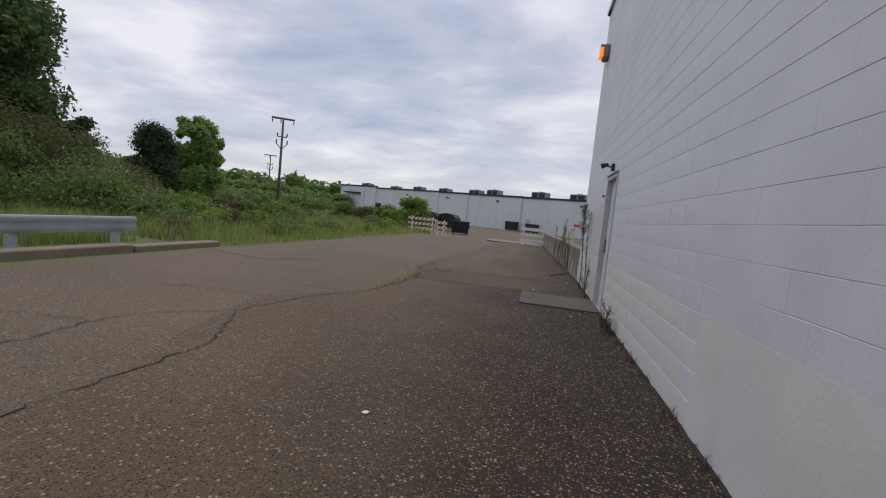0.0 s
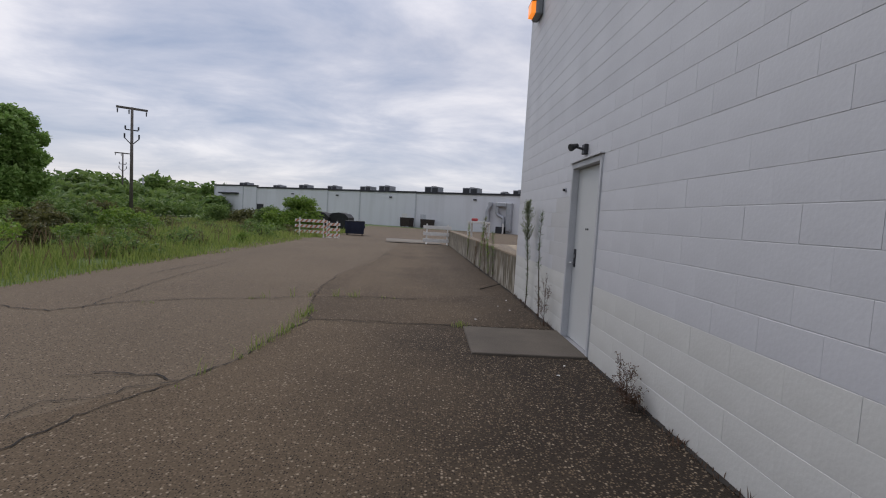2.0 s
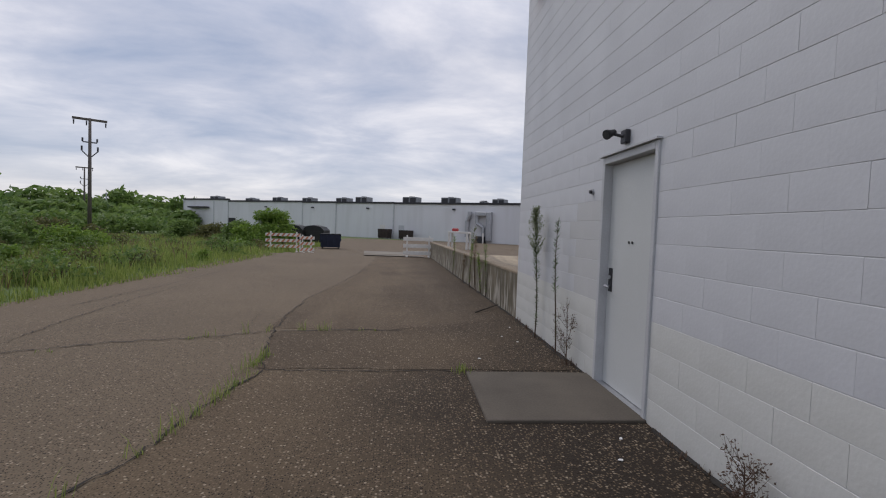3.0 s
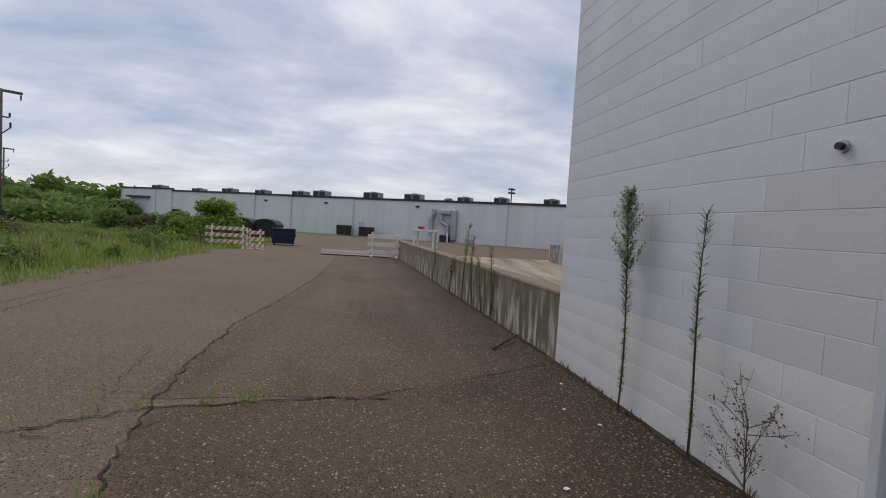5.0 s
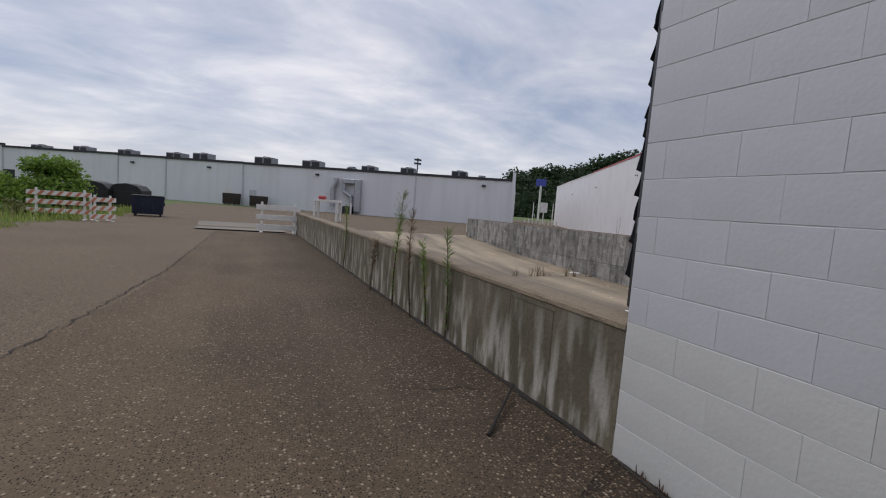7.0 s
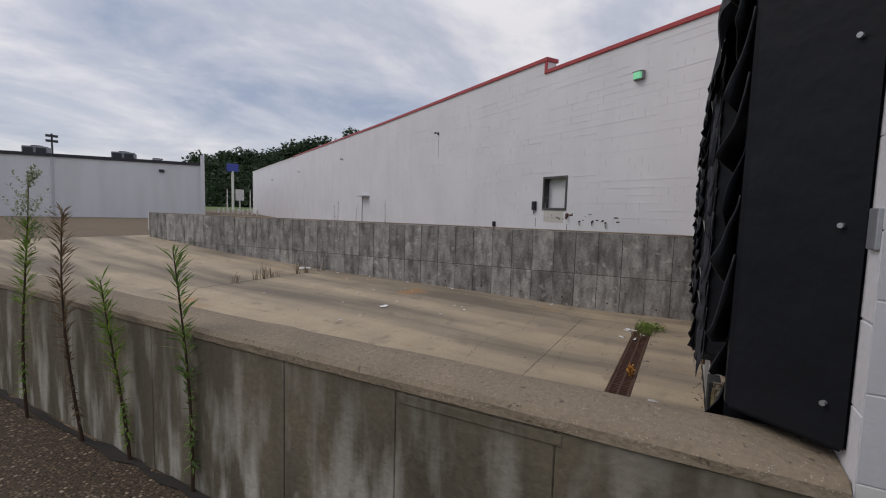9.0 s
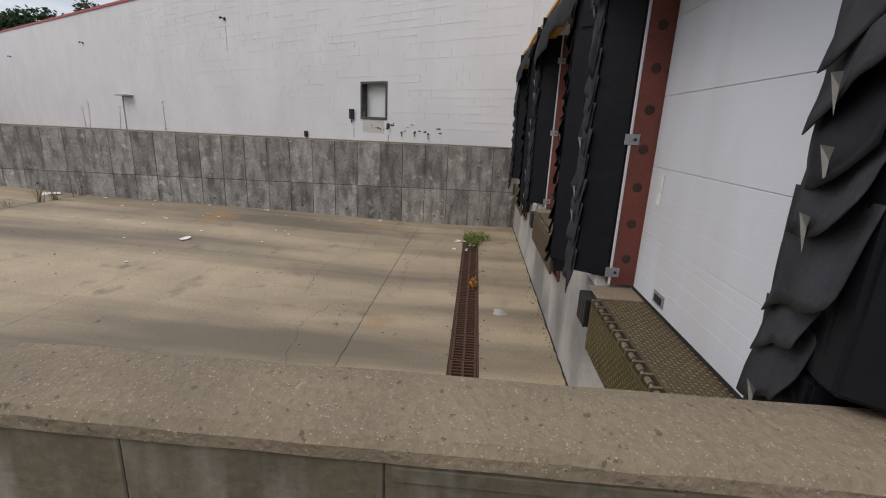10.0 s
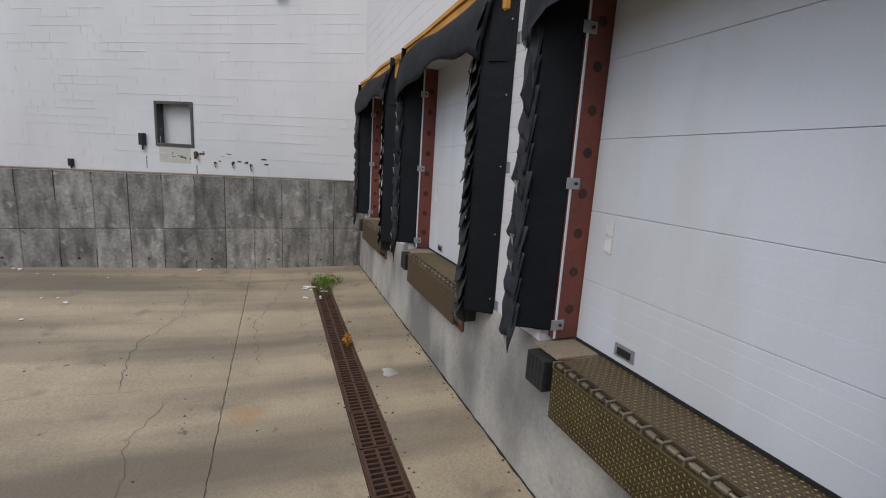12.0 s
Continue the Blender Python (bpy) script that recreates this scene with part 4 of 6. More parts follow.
for k, (pts, w) in enumerate([
    ([(9.7, 1.55), (8.3, 1.9), (7.0, 2.2), (5.6, 2.1)], 0.02),
    ([(9.2, 3.4), (7.6, 3.2), (6.4, 3.55), (5.2, 3.4)], 0.02),
    ([(5.1, 2.9), (4.2, 3.1), (2.9, 2.8)], 0.014),
    ([(5.5, 11.0), (8.0, 11.0), (10.9, 11.0)], 0.09),
    ([(0.4, 2.405), (3.1, 2.4), (5.2, 2.405), (9.3, 2.4)], 0.016),
    ([(7.2, 0.85), (7.0, 0.4), (6.7, 0.05)], 0.014),
]):
    v, f = ribbon(pts, w * 0.45, 40 + k, z=0.0, jitter=0.012 if w == 0.016 else 0.04, n=10)
    v = [(p[0], p[1], pit_z(p[1]) + 0.003) for p in v]
    raw("crack", v, f, DARK_JOINT, pit)
# dark joint strip where the slabs meet the dock face
v, f = ribbon([(0.3, 0.022), (4.0, 0.022), (WALL_L, 0.022)], 0.035, 71, z=0.0, jitter=0.008, n=9)
raw("dirt_line", [(p[0], p[1], -1.056) for p in v], f, CRACK, pit, "dark joint line at the foot of the dock face")
part("joint_filler", bx(0.25, 12.0, 0, 11, -1.5, -1.2), CRACK, pit)
# approach from the pit to the yard and the strip behind the second wall
vs, fs = [], []
for v in (0, 4, 8, 12, 16, 20.7):
    a = rw2_u(v) + 0.28
    vs += [(a, v, -0.01), (PIT_U1 + 0.05, v, -0.01)]
for i in range(5):
    fs.append((2 * i, 2 * i + 1, 2 * i + 3, 2 * i + 2))
strip = tagged(raw("yard_strip", vs, fs, SOIL), "weedy soil strip behind the retaining wall", kind="structure")
strip.matrix_world = DOCK

# trench drain
drain = thing("trench_drain", DOCK, "rusty iron trench drain with slotted grates across the pit floor", "drain")
part("trench_floor", bx(0.6, 9.3, 0.92, 1.23, -1.40, -1.35), CRACK, drain)
part("trench_side", bx(0.6, 9.3, 0.915, 0.93, -1.38, -1.053), RUST, drain)
part("trench_side", bx(0.6, 9.3, 1.22, 1.235, -1.38, -1.053), RUST, drain)


def grate_mesh():
    bm = bmesh.new()
    for y in (0.0, 0.128, 0.256):
        box(bm, 0, 0.60, y, y + 0.026, -0.03, 0.0)
    for i in range(10):
        x = i * 0.0645
        box(bm, x, x + 0.02, 0.02, 0.27, -0.028, -0.002)
    return bm


gm = grate_mesh()
gme = bpy.data.meshes.new("grate")
gm.to_mesh(gme)
gm.free()
gme.materials.append(RUST)
rg = random.Random(5)
for i in range(14):
    ob = new("grate", gme)
    ob.parent = drain
    ob.matrix_basis = pose(0.62 + 0.618 * i, 0.934, -1.056 + rg.uniform(-0.006, 0.003), 0, 0, rg.uniform(-0.4, 0.4))

# ---- long white building ----
white = thing("wall_white", WHITE, "long white painted block wall with red metal trim", kind="structure")
WL = 89.5
WIN_Y0, WIN_Y1, WIN_Z0, WIN_Z1 = 4.53, 5.60, 1.51, 2.55


def sloped(x0, x1, run, z0):
    """Wall along y with a top edge that follows run: (y, z) pairs."""
    bm = bmesh.new()
    for (ya, za), (yb, zb_) in zip(run, run[1:]):
        vs = [bm.verts.new(p) for p in ((x0, ya, z0 if z0 is not None else za - 0.12), (x1, ya, z0 if z0 is not None else za - 0.12), (x1, yb, z0 if z0 is not None else zb_ - 0.12), (x0, yb, z0 if z0 is not None else zb_ - 0.12), (x0, ya, za), (x1, ya, za), (x1, yb, zb_), (x0, yb, zb_))]
        for f in ((4, 5, 6, 7), (0, 3, 2, 1), (0, 1, 5, 4), (1, 2, 6, 5), (2, 3, 7, 6), (3, 0, 4, 7)):
            bm.faces.new([vs[k_] for k_ in f])
    bmesh.ops.remove_doubles(bm, verts=bm.verts, dist=1e-5)
    bmesh.ops.recalc_face_normals(bm, faces=bm.faces)
    return bm


ROOF_A = [(5.72, 6.50), (12.0, 6.56), (20.0, 6.64), (32.0, 6.84), (48.6, 7.13)]
ROOF_B = [(48.6, 7.02), (70.0, 7.45), (WL, 7.78)]
bm = bx(0, 0.4, -0.25, WIN_Y0, -1.4, 5.97)
box(bm, 0, 0.4, WIN_Y1, 5.72, -1.4, 5.97)
box(bm, 0, 0.4, WIN_Y0, WIN_Y1, -1.4, WIN_Z0)
box(bm, 0, 0.4, WIN_Y0, WIN_Y1, WIN_Z1, 5.97)
part("wall_body", bm, WHITE_WALL, white)
part("wall_body", sloped(0, 0.4, [(y_, z_ - 0.12) for y_, z_ in ROOF_A], -1.4), WHITE_WALL, white)
part("wall_body", sloped(0, 0.4, [(y_, z_ - 0.12) for y_, z_ in ROOF_B], -1.4), WHITE_WALL, white)
part("end_wall", bx(0.4, 60, WL - 0.4, WL, -1.0, 7.6), WHITE_WALL, white)
part("red_trim", bx(-0.05, 0.45, -0.25, 5.67, 5.97, 6.09, 0.01), RED_TRIM, white)
part("red_trim", bx(-0.05, 0.0, 5.67, 5.79, 5.97, 6.36, 0.01), RED_TRIM, white)
part("red_trim", sloped(-0.05, 0.45, [(y_ + (-0.05 if k_ == 0 else 0), z_) for k_, (y_, z_) in enumerate(ROOF_A)], None), RED_TRIM, white)
part("white_trim", sloped(-0.05, 0.45, ROOF_B, None), PAINT_WHITE, white, "pale roof edge")
part("roof", bx(0.4, 60, -0.2, WL - 0.4, 5.5, 5.6), RTU, white)
# joints of the blockwork, faint under the paint
bm = bmesh.new()
rr_ = random.Random(61)
for r in range(1, 29):
    y_ = -0.2
    while y_ < 24:
        l_ = rr_.uniform(0.4, 2.2)
        if rr_.random() < 0.5:
            box(bm, -0.003 - 0.004 * rr_.random(), 0.001, y_, min(24, y_ + l_), 0.2032 * r - 0.009 + 0.3, 0.2032 * r + 0.3)
        y_ += l_
    for q in range(60):
        if rr_.random() < 0.3:
            y_ = 0.4064 * q + (0.2032 if r % 2 else 0.0)
            box(bm, -0.004, 0.001, y_, y_ + 0.006, 0.2032 * (r - 1) + 0.31, 0.2032 * r + 0.29)
tagged(part("paint_ridges", bm, WHITE_WALL, white), kind="stuff")

# hatch in the white wall
hatch = thing("wall_hatch", WHITE @ Matrix.Translation((0, (WIN_Y0 + WIN_Y1) / 2, 0)), "boarded square hatch recessed in a dark stained frame", "hatch")
hw = (WIN_Y1 - WIN_Y0) / 2
for y0, y1, z0, z1 in ((-hw - 0.03, -hw + 0.045, WIN_Z0 - 0.03, WIN_Z1 + 0.03), (hw - 0.045, hw + 0.03, WIN_Z0 - 0.03, WIN_Z1 + 0.03), (-hw + 0.045, hw - 0.045, WIN_Z0 - 0.03, WIN_Z0 + 0.045), (-hw + 0.045, hw - 0.045, WIN_Z1 - 0.045, WIN_Z1 + 0.03)):
    part("frame_bar", bx(-0.025, -0.002, y0, y1, z0, z1, 0.006), FRAME_STAIN, hatch)
for y0, y1, z0, z1 in ((-hw + 0.002, -hw + 0.02, WIN_Z0, WIN_Z1), (hw - 0.02, hw - 0.002, WIN_Z0, WIN_Z1), (-hw + 0.02, hw - 0.02, WIN_Z0 + 0.002, WIN_Z0 + 0.02), (-hw + 0.02, hw - 0.02, WIN_Z1 - 0.02, WIN_Z1 - 0.002)):
    part("reveal", bx(0.0, 0.26, y0, y1, z0, z1), FRAME_STAIN, hatch)
part("board", bx(0.22, 0.25, -hw + 0.02, hw - 0.02, WIN_Z0 + 0.02, WIN_Z1 - 0.02), METAL_WALL, hatch)


def white_m(y, z):
    return WHITE @ pose(0, y, z, 0, 0, -90)


def small_box(name, m, w, h, d, material, label, category):
    t = thing(name, m, label, category)
    part("case", bx(-w / 2, w / 2, -d, 0, -h / 2, h / 2, 0.01), material, t)
    part("cover", bx(-w / 2 + 0.02, w / 2 - 0.02, -d - 0.008, -d, -h / 2 + 0.02, h / 2 - 0.02, 0.003), material, t)
    part("conduit", rd((0, -d / 2, -h / 2), (0, -d / 2, -h / 2 - 0.12), 0.02), DARK_METAL, t)
    return t


small_box("junction_box", white_m(6.0, 1.62), 0.16, 0.30, 0.10, DARK_METAL, "dark electrical box beside the hatch", "junction box")
small_box("junction_box", white_m(8.35, 0.90), 0.14, 0.20, 0.08, DARK_METAL, "small dark box low on the white wall", "junction box")
flood_light("wall_floodlight", white_m(13.2, 5.0), "small dark floodlight on the white wall")
for y in (29.0, 45.5, 64.5):
    flood_light("wall_floodlight", white_m(y, 5.1), "small dark floodlight on the white wall")
wall_pack("wall_pack_light", white_m(2.05, 5.03) @ Matrix.Scale(0.8, 4), "wall-pack light with a green glow on the white wall", GREEN_GLOW)
sp = thing("drain_spout", white_m(4.45, 1.33), "rusty pipe stub on the white wall", "pipe")
part("flange", rd((0, 0, 0), (0, -0.02, 0), 0.07, n=12), RUST, sp)
part("elbow", rd((0, -0.02, 0), (0.05, -0.10, -0.10), 0.035), RUST, sp)
for y, h in ((3.9, 0.12), (3.4, 0.10), (2.9, 0.16)):
    st = thing("cut_pipe", white_m(y, 1.15), "thin rusty pipe stub low on the white wall", "pipe")
    part("stub", rd((0, 0, 0), (0, -0.05, 0), 0.02), RUST, st)
    part("tail", rd((0, -0.05, 0), (0.03, -0.05, -h), 0.012), RUST, st)
rm = random.Random(31)
for k in range(22):
    y, z = rm.uniform(2.4, 5.2), 1.16 + 0.22 * rm.random() ** 2
    a, h = rm.uniform(0.02, 0.16), rm.uniform(0.008, 0.05)
    part("paint_scar", bx(-0.004, 0.0, y, y + a, z, z + h, 0.001), rm.choice([RUST, DARK_JOINT, DARK_JOINT]), white)
for y, z, h in ((13.2, 4.75, 0.9), (4.45, 1.05, 0.25), (5.95, 1.2, 0.3)):
    part("rust_run", bx(-0.003, 0.0, y - 0.012, y + 0.012, z - h, z, 0.001), DARK_JOINT, white)
part("mortar_repair", bx(-0.003, 0.0, 4.62, 5.55, 1.08, 1.47, 0.001), MORTAR_BEIGE, white, "beige bare mortar repair")
ld = thing("door_awning", white_m(23.5, 2.15), "small white door awning on the white wall", "awning")
part("shelf", bx(-0.7, 0.7, -0.4, 0, 0.0, 0.06), GALV, ld)
part("post", bx(-0.7, -0.66, -0.05, 0, -2.0, 0), GALV, ld)

# ---- far building ----
far = thing("far_store", FAR, "long pale one-storey store building with flat roof", "building")
segs = [0, 13.1, 38.2, 50.5, 58.5, 79.0, 83.5, 93.5]
tops = [5.8, 5.8, 5.85, 5.9, 6.0, 6.1, 6.2]
for i, (a, b) in enumerate(zip(segs, segs[1:])):
    top = tops[i] if i < 5 else 6.35
    part("wall", bx(-b + 0.03, -a - 0.03, 0, 0.4, -1.0, top - 0.3), METAL_WALL, far)
    part("roof_edge", bx(-b, -a, -0.15, 0.4, top - 0.3, top), DARK_METAL, far, "dark metal roof edge")
    part("downspout", bx(-b - 0.09, -b + 0.09, -0.12, 0.02, -0.8, top - 0.3), FRAME_GREY, far)
part("corner_pier", bx(-0.35, 0.05, -0.5, 0.1, -0.8, 6.6), METAL_WALL, far)
part("end_wall", bx(-0.4, 0, 0.4, 40, -1.0, 5.7), METAL_WALL, far)
part("roof", bx(-93.5, -0.4, 0.4, 40, 5.2, 5.3), RTU, far)
part("canopy", bx(-91, -85, -0.9, 0, 4.3, 4.6), DARK_METAL, far)


def far_door(x, w, h, material):
    d = part("door", bx(-x - w / 2, -x + w / 2, -0.04, 0.02, -0.3, h - 0.25, 0.01), material, far)
    return d


far_door(40.4, 1.1, 2.2, PAINT_WHITE)
far_door(36.6, 1.1, 2.2, FRAME_GREY)
far_door(78.0, 2.4, 2.6, DARK_METAL)
for x in (4, 27, 43.5, 56, 68):
    part("wall_lamp", bx(-x - 0.25, -x + 0.25, -0.3, 0, 4.6, 4.85, 0.03), DARK_METAL, far)


def rooftop_unit(x, y, w, h, z=5.3, d=1.8):
    t = thing("rooftop_unit", FAR @ Matrix.Translation((-x, y, z)), "grey rooftop air-conditioning unit on the far store", "air conditioner", "rooftop units")
    part("curb", bx(-w / 2 + 0.1, w / 2 - 0.1, -d / 2 + 0.1, d / 2 - 0.1, 0, 0.35), DARK_METAL, t)
    part("cabinet", bx(-w / 2, w / 2, -d / 2, d / 2, 0.35, h, 0.05), RTU, t)
    for q in (-0.25, 0.25):
        part("louvre", bx(w * q - w * 0.2, w * q + w * 0.2, -d / 2 - 0.03, -d / 2, 0.5, h - 0.15, 0.01), DARK_METAL, t)
    part("fan_cowl", rd((0, 0, h), (0, 0, h + 0.12), 0.5, n=14), DARK_METAL, t)


for x, w, h in ((4.6, 0.9, 0.9), (7.7, 2.1, 1.5), (15.0, 2.0, 1.5), (20.7, 2.0, 1.4), (23.4, 0.9, 1.0), (29.3, 2.8, 1.7), (36.8, 2.8, 1.8), (47.0, 2.6, 1.8), (51.5, 2.6, 1.6), (60, 2.4, 1.6), (68, 2.5, 1.7), (76, 2.2, 1.5), (87, 2.8, 2.0)):
    rooftop_unit(x, 3.5, w, 0.5 + (h - 0.5) * 0.85, z=5.3)

duct = thing("exhaust_duct", FAR @ Matrix.Translation((-22.6, 0, 0)), "grey sheet-metal exhaust ducts on the far facade", "duct")
part("riser", bx(1.3, 2.1, -0.85, -0.05, 0.0, 4.4, 0.08), GALV, duct)
part("header", bx(-0.5, 1.3, -0.85, -0.05, 3.75, 4.4, 0.08), GALV, duct)
bm = rd((-1.9, -0.45, 0.5), (-1.9, -0.45, 3.0), 0.34, n=12)
rod(bm, (-1.9, -0.45, 2.95), (-1.5, -0.45, 3.85), 0.34, n=12)
rod(bm, (-1.5, -0.45, 3.8), (-1.5, -0.45, 4.4), 0.34, n=12)
part("side_pipe", bm, GALV, duct, smooth=False)
bm = rd((-0.3, -0.5, 3.75), (-0.3, -0.5, 2.6), 0.26, n=12)
rod(bm, (-0.3, -0.5, 2.65), (0.8, -0.5, 2.0), 0.26, n=12)
rod(bm, (0.8, -0.5, 2.05), (0.8, -0.5, 0.7), 0.26, n=12)
part("branch", bm, GALV, duct)
part("fan_box", bx(-0.2, 1.1, -1.1, -0.05, -0.4, 0.7, 0.05), DARK_METAL, duct)
part("guard_post", rd((1.2, -1.5, -0.4), (1.2, -1.5, 1.2), 0.12, n=10), PAINT_WHITE, duct)


def roll_bin(name, m, w, d, h, material, label, open_top=True):
    t = thing(name, m, label, "dumpster", "waste containers")
    bm = bmesh.new()
    lo = [(-w / 2 + 0.08, -d / 2 + 0.12), (w / 2 - 0.08, -d / 2 + 0.12), (w / 2 - 0.08, d / 2 - 0.05), (-w / 2 + 0.08, d / 2 - 0.05)]
    hi = [(-w / 2, -d / 2), (w / 2, -d / 2), (w / 2, d / 2), (-w / 2, d / 2)]
    a = [bm.verts.new((x, y, 0.12)) for x, y in lo]
    b = [bm.verts.new((x, y, h)) for x, y in hi]
    c = [bm.verts.new((x * 0.94, y * 0.94, h)) for x, y in hi]
    e_ = [bm.verts.new((x * 0.94, y * 0.94, 0.3)) for x, y in lo]
    for i in range(4):
        j = (i + 1) % 4
        bm.faces.new((a[i], a[j], b[j], b[i]))
        bm.faces.new((b[i], b[j], c[j], c[i]))
        bm.faces.new((c[i], c[j], e_[j], e_[i]))
    bm.faces.new(a[::-1])
    bm.faces.new(e_)
    bmesh.ops.recalc_face_normals(bm, faces=bm.faces)
    part("body", bm, material, t)
    for x in (-w / 2 - 0.02, w / 2 - 0.06):
        part("side_pocket", bx(x, x + 0.08, -d * 0.3, d * 0.3, h * 0.55, h * 0.72, 0.01), material, t)
    for q in range(4):
        x = -w / 2 + 0.1 + q * (w - 0.2) / 3
        part("rib", bx(x - 0.03, x + 0.03, -d / 2 - 0.01, -d / 2 + 0.06, 0.2, h - 0.05, 0.01), material, t)
    for x in (-w / 2 + 0.2, w / 2 - 0.2):
        for y in (-d / 2 + 0.25, d / 2 - 0.2):
            part("wheel", rd((x - 0.04, y, 0.075), (x + 0.04, y, 0.075), 0.075, n=10), RUBBER, t)
    if not open_top:
        for sd in (-1, 1):
            part("lid", box(bmesh.new(), sd * w / 4 - w / 4 + 0.02, sd * w / 4 + w / 4 - 0.02, -d / 2 - 0.05, d / 2 + 0.02, h + 0.004, h + 0.06, 0.02), BLACK_STEEL, t)
    return t


roll_bin("dumpster", pose(-6.5, 40.2, gz(40.2), 0, 0, 8), 1.62, 1.25, 1.12, BLUE_STEEL, "dark blue steel dumpster on the asphalt behind the barricade", False)
roll_bin("dumpster", FAR @ pose(-38.8, -1.6, gz(80), 0, 0, 4), 1.9, 1.5, 1.6, BROWN_STEEL, "dark brown open dumpster at the far facade")
roll_bin("dumpster", FAR @ pose(-34.7, -1.6, gz(80), 0, 0, -3), 1.9, 1.5, 1.5, BROWN_STEEL, "dark brown open dumpster at the far facade")


def compactor(m, label):
    t = thing("covered_container", m, label, "dumpster", "waste containers")
    bm = bmesh.new()
    prof = [(-1.05, 0.0), (1.05, 0.0), (1.05, 1.3), (0.7, 1.65), (0.0, 1.8), (-0.7, 1.7), (-1.05, 1.4)]
    poly_prism(bm, prof, -1.0, 1.0)
    bm.transform(pose(0, 0, 0, 90, 0, 0))
    bmesh.ops.recalc_face_normals(bm, faces=bm.faces)
    part("body", bm, BLACK_STEEL, t)
    part("opening", bx(-0.8, 0.8, -1.03, -0.99, 0.3, 1.2, 0.01), RUBBER, t)
    for x in (-0.9, 0.9):
        part("skid", bx(x - 0.1, x + 0.1, -1.1, 1.1, -0.05, 0.1), BLACK_STEEL, t)


compactor(pose(-11.6, 50.4, gz(50), 0, 0, -8), "black covered waste container by the bushes")
compactor(pose(-9.6, 50.8, gz(50), 0, 0, -8), "black covered waste container by the bushes")


def barricade(name, m, w, boards, material, stripes, label, h=1.05, foot=0.45):
    t = thing(name, m, label, "barricade")
    for x in (-w / 2 + 0.3, w / 2 - 0.25) if w > 1.6 else (-w / 2 + 0.2, w / 2 - 0.2):
        post = part("post", bx(x - 0.04, x + 0.04, -0.04, 0.04, 0.02, h + 0.08, 0.008), PAINT_WHITE, t)
        part("foot", bx(x - 0.05, x + 0.05, -foot, foot, 0.0, 0.06, 0.01), PAINT_WHITE, t)
    for k in range(boards):
        z = h - 0.02 - k * 0.36
        bd = part("board", bx(-w / 2, w / 2, -0.075, -0.044, z - 0.19, z, 0.004), material, t)
        if stripes:
            n = int(w / 0.3)
            for i in range(n):
                x = -w / 2 + 0.02 + i * 0.3
                bm = bmesh.new()
                poly_prism(bm, [(x, z - 0.186), (x + 0.13, z - 0.186), (x + 0.27, z - 0.004), (x + 0.14, z - 0.004)], 0.075, 0.079)
                bm.transform(pose(0, 0, 0, 90, 0, 0))
                bmesh.ops.recalc_face_normals(bm, faces=bm.faces)
                part("stripe", bm, PAINT_ORANGE, bd)
    return t


barricade("barricade", pose(-8.25, 32.9, gz(32.9), 0, 0, 10), 2.1, 3, PAINT_WHITE, True, "orange and white striped three-board road barricade", h=1.2, foot=0.5)
barricade("barricade", pose(-6.85, 33.1, gz(33.1), 0, 0, 30), 0.95, 3, PAINT_WHITE, True, "short striped barricade seen from its back, white posts")
barricade("barrier", pose(0.03, 27.4, 0, 0, 0, -2), 1.55, 3, PAINT_WHITE, False, "weathered white three-rail barrier beside the retaining wall")
crate = thing("pallet_stand", pose(4.6, 47.0, gz(47), 0, 0, -25), "pale wooden stand with a red sign by the ducts", "stand")
for x in (-0.9, 0.9):
    for y in (-0.5, 0.5):
        part("leg", bx(x - 0.08, x + 0.08, y - 0.08, y + 0.08, 0, 1.6), PAINT_WHITE, crate)
part("top", bx(-1.0, 1.0, -0.6, 0.6, 1.5, 1.7, 0.02), PAINT_WHITE, crate)
part("red_cap", bx(-0.75, -0.15, -0.2, 0.2, 1.7, 2.0, 0.08), RED_TRIM, crate)


# ---- guard rail, poles, signs ----
rail = thing("guard_rail", pose(-8.45, 8.12, -0.21, 0, 0, 0), "galvanised steel W-beam guard rail on posts", "guard rail")
bm = bmesh.new()
prof = [(0.02, 0.78), (0.05, 0.765), (0.075, 0.735), (0.08, 0.70), (0.07, 0.67), (0.045, 0.64), (0.035, 0.62), (0.045, 0.60), (0.075, 0.57), (0.08, 0.54), (0.075, 0.51), (0.055, 0.475), (0.03, 0.46)]
rows = [[bm.verts.new((x, y, z)) for x, z in prof] for y in (0.0, -3, -6, -9, -12, -16)]
for r0, r1 in zip(rows, rows[1:]):
    for a, b, c, d in zip(r0, r0[1:], r1[1:], r1):
        bm.faces.new((a, b, c, d))
bmesh.ops.solidify(bm, geom=list(bm.faces), thickness=0.008)
bmesh.ops.recalc_face_normals(bm, faces=bm.faces)
part("beam", bm, RAIL_STEEL, rail)
for y in (-0.35, -2.3, -4.2, -6.1, -8.0, -10):
    part("post", bx(-0.17, -0.02, y - 0.06, y + 0.06, -0.1, 0.74, 0.006), RAIL_STEEL, rail)
    part("spacer", bx(-0.02, 0.02, y - 0.05, y + 0.05, 0.5, 0.74, 0.004), GALV, rail)


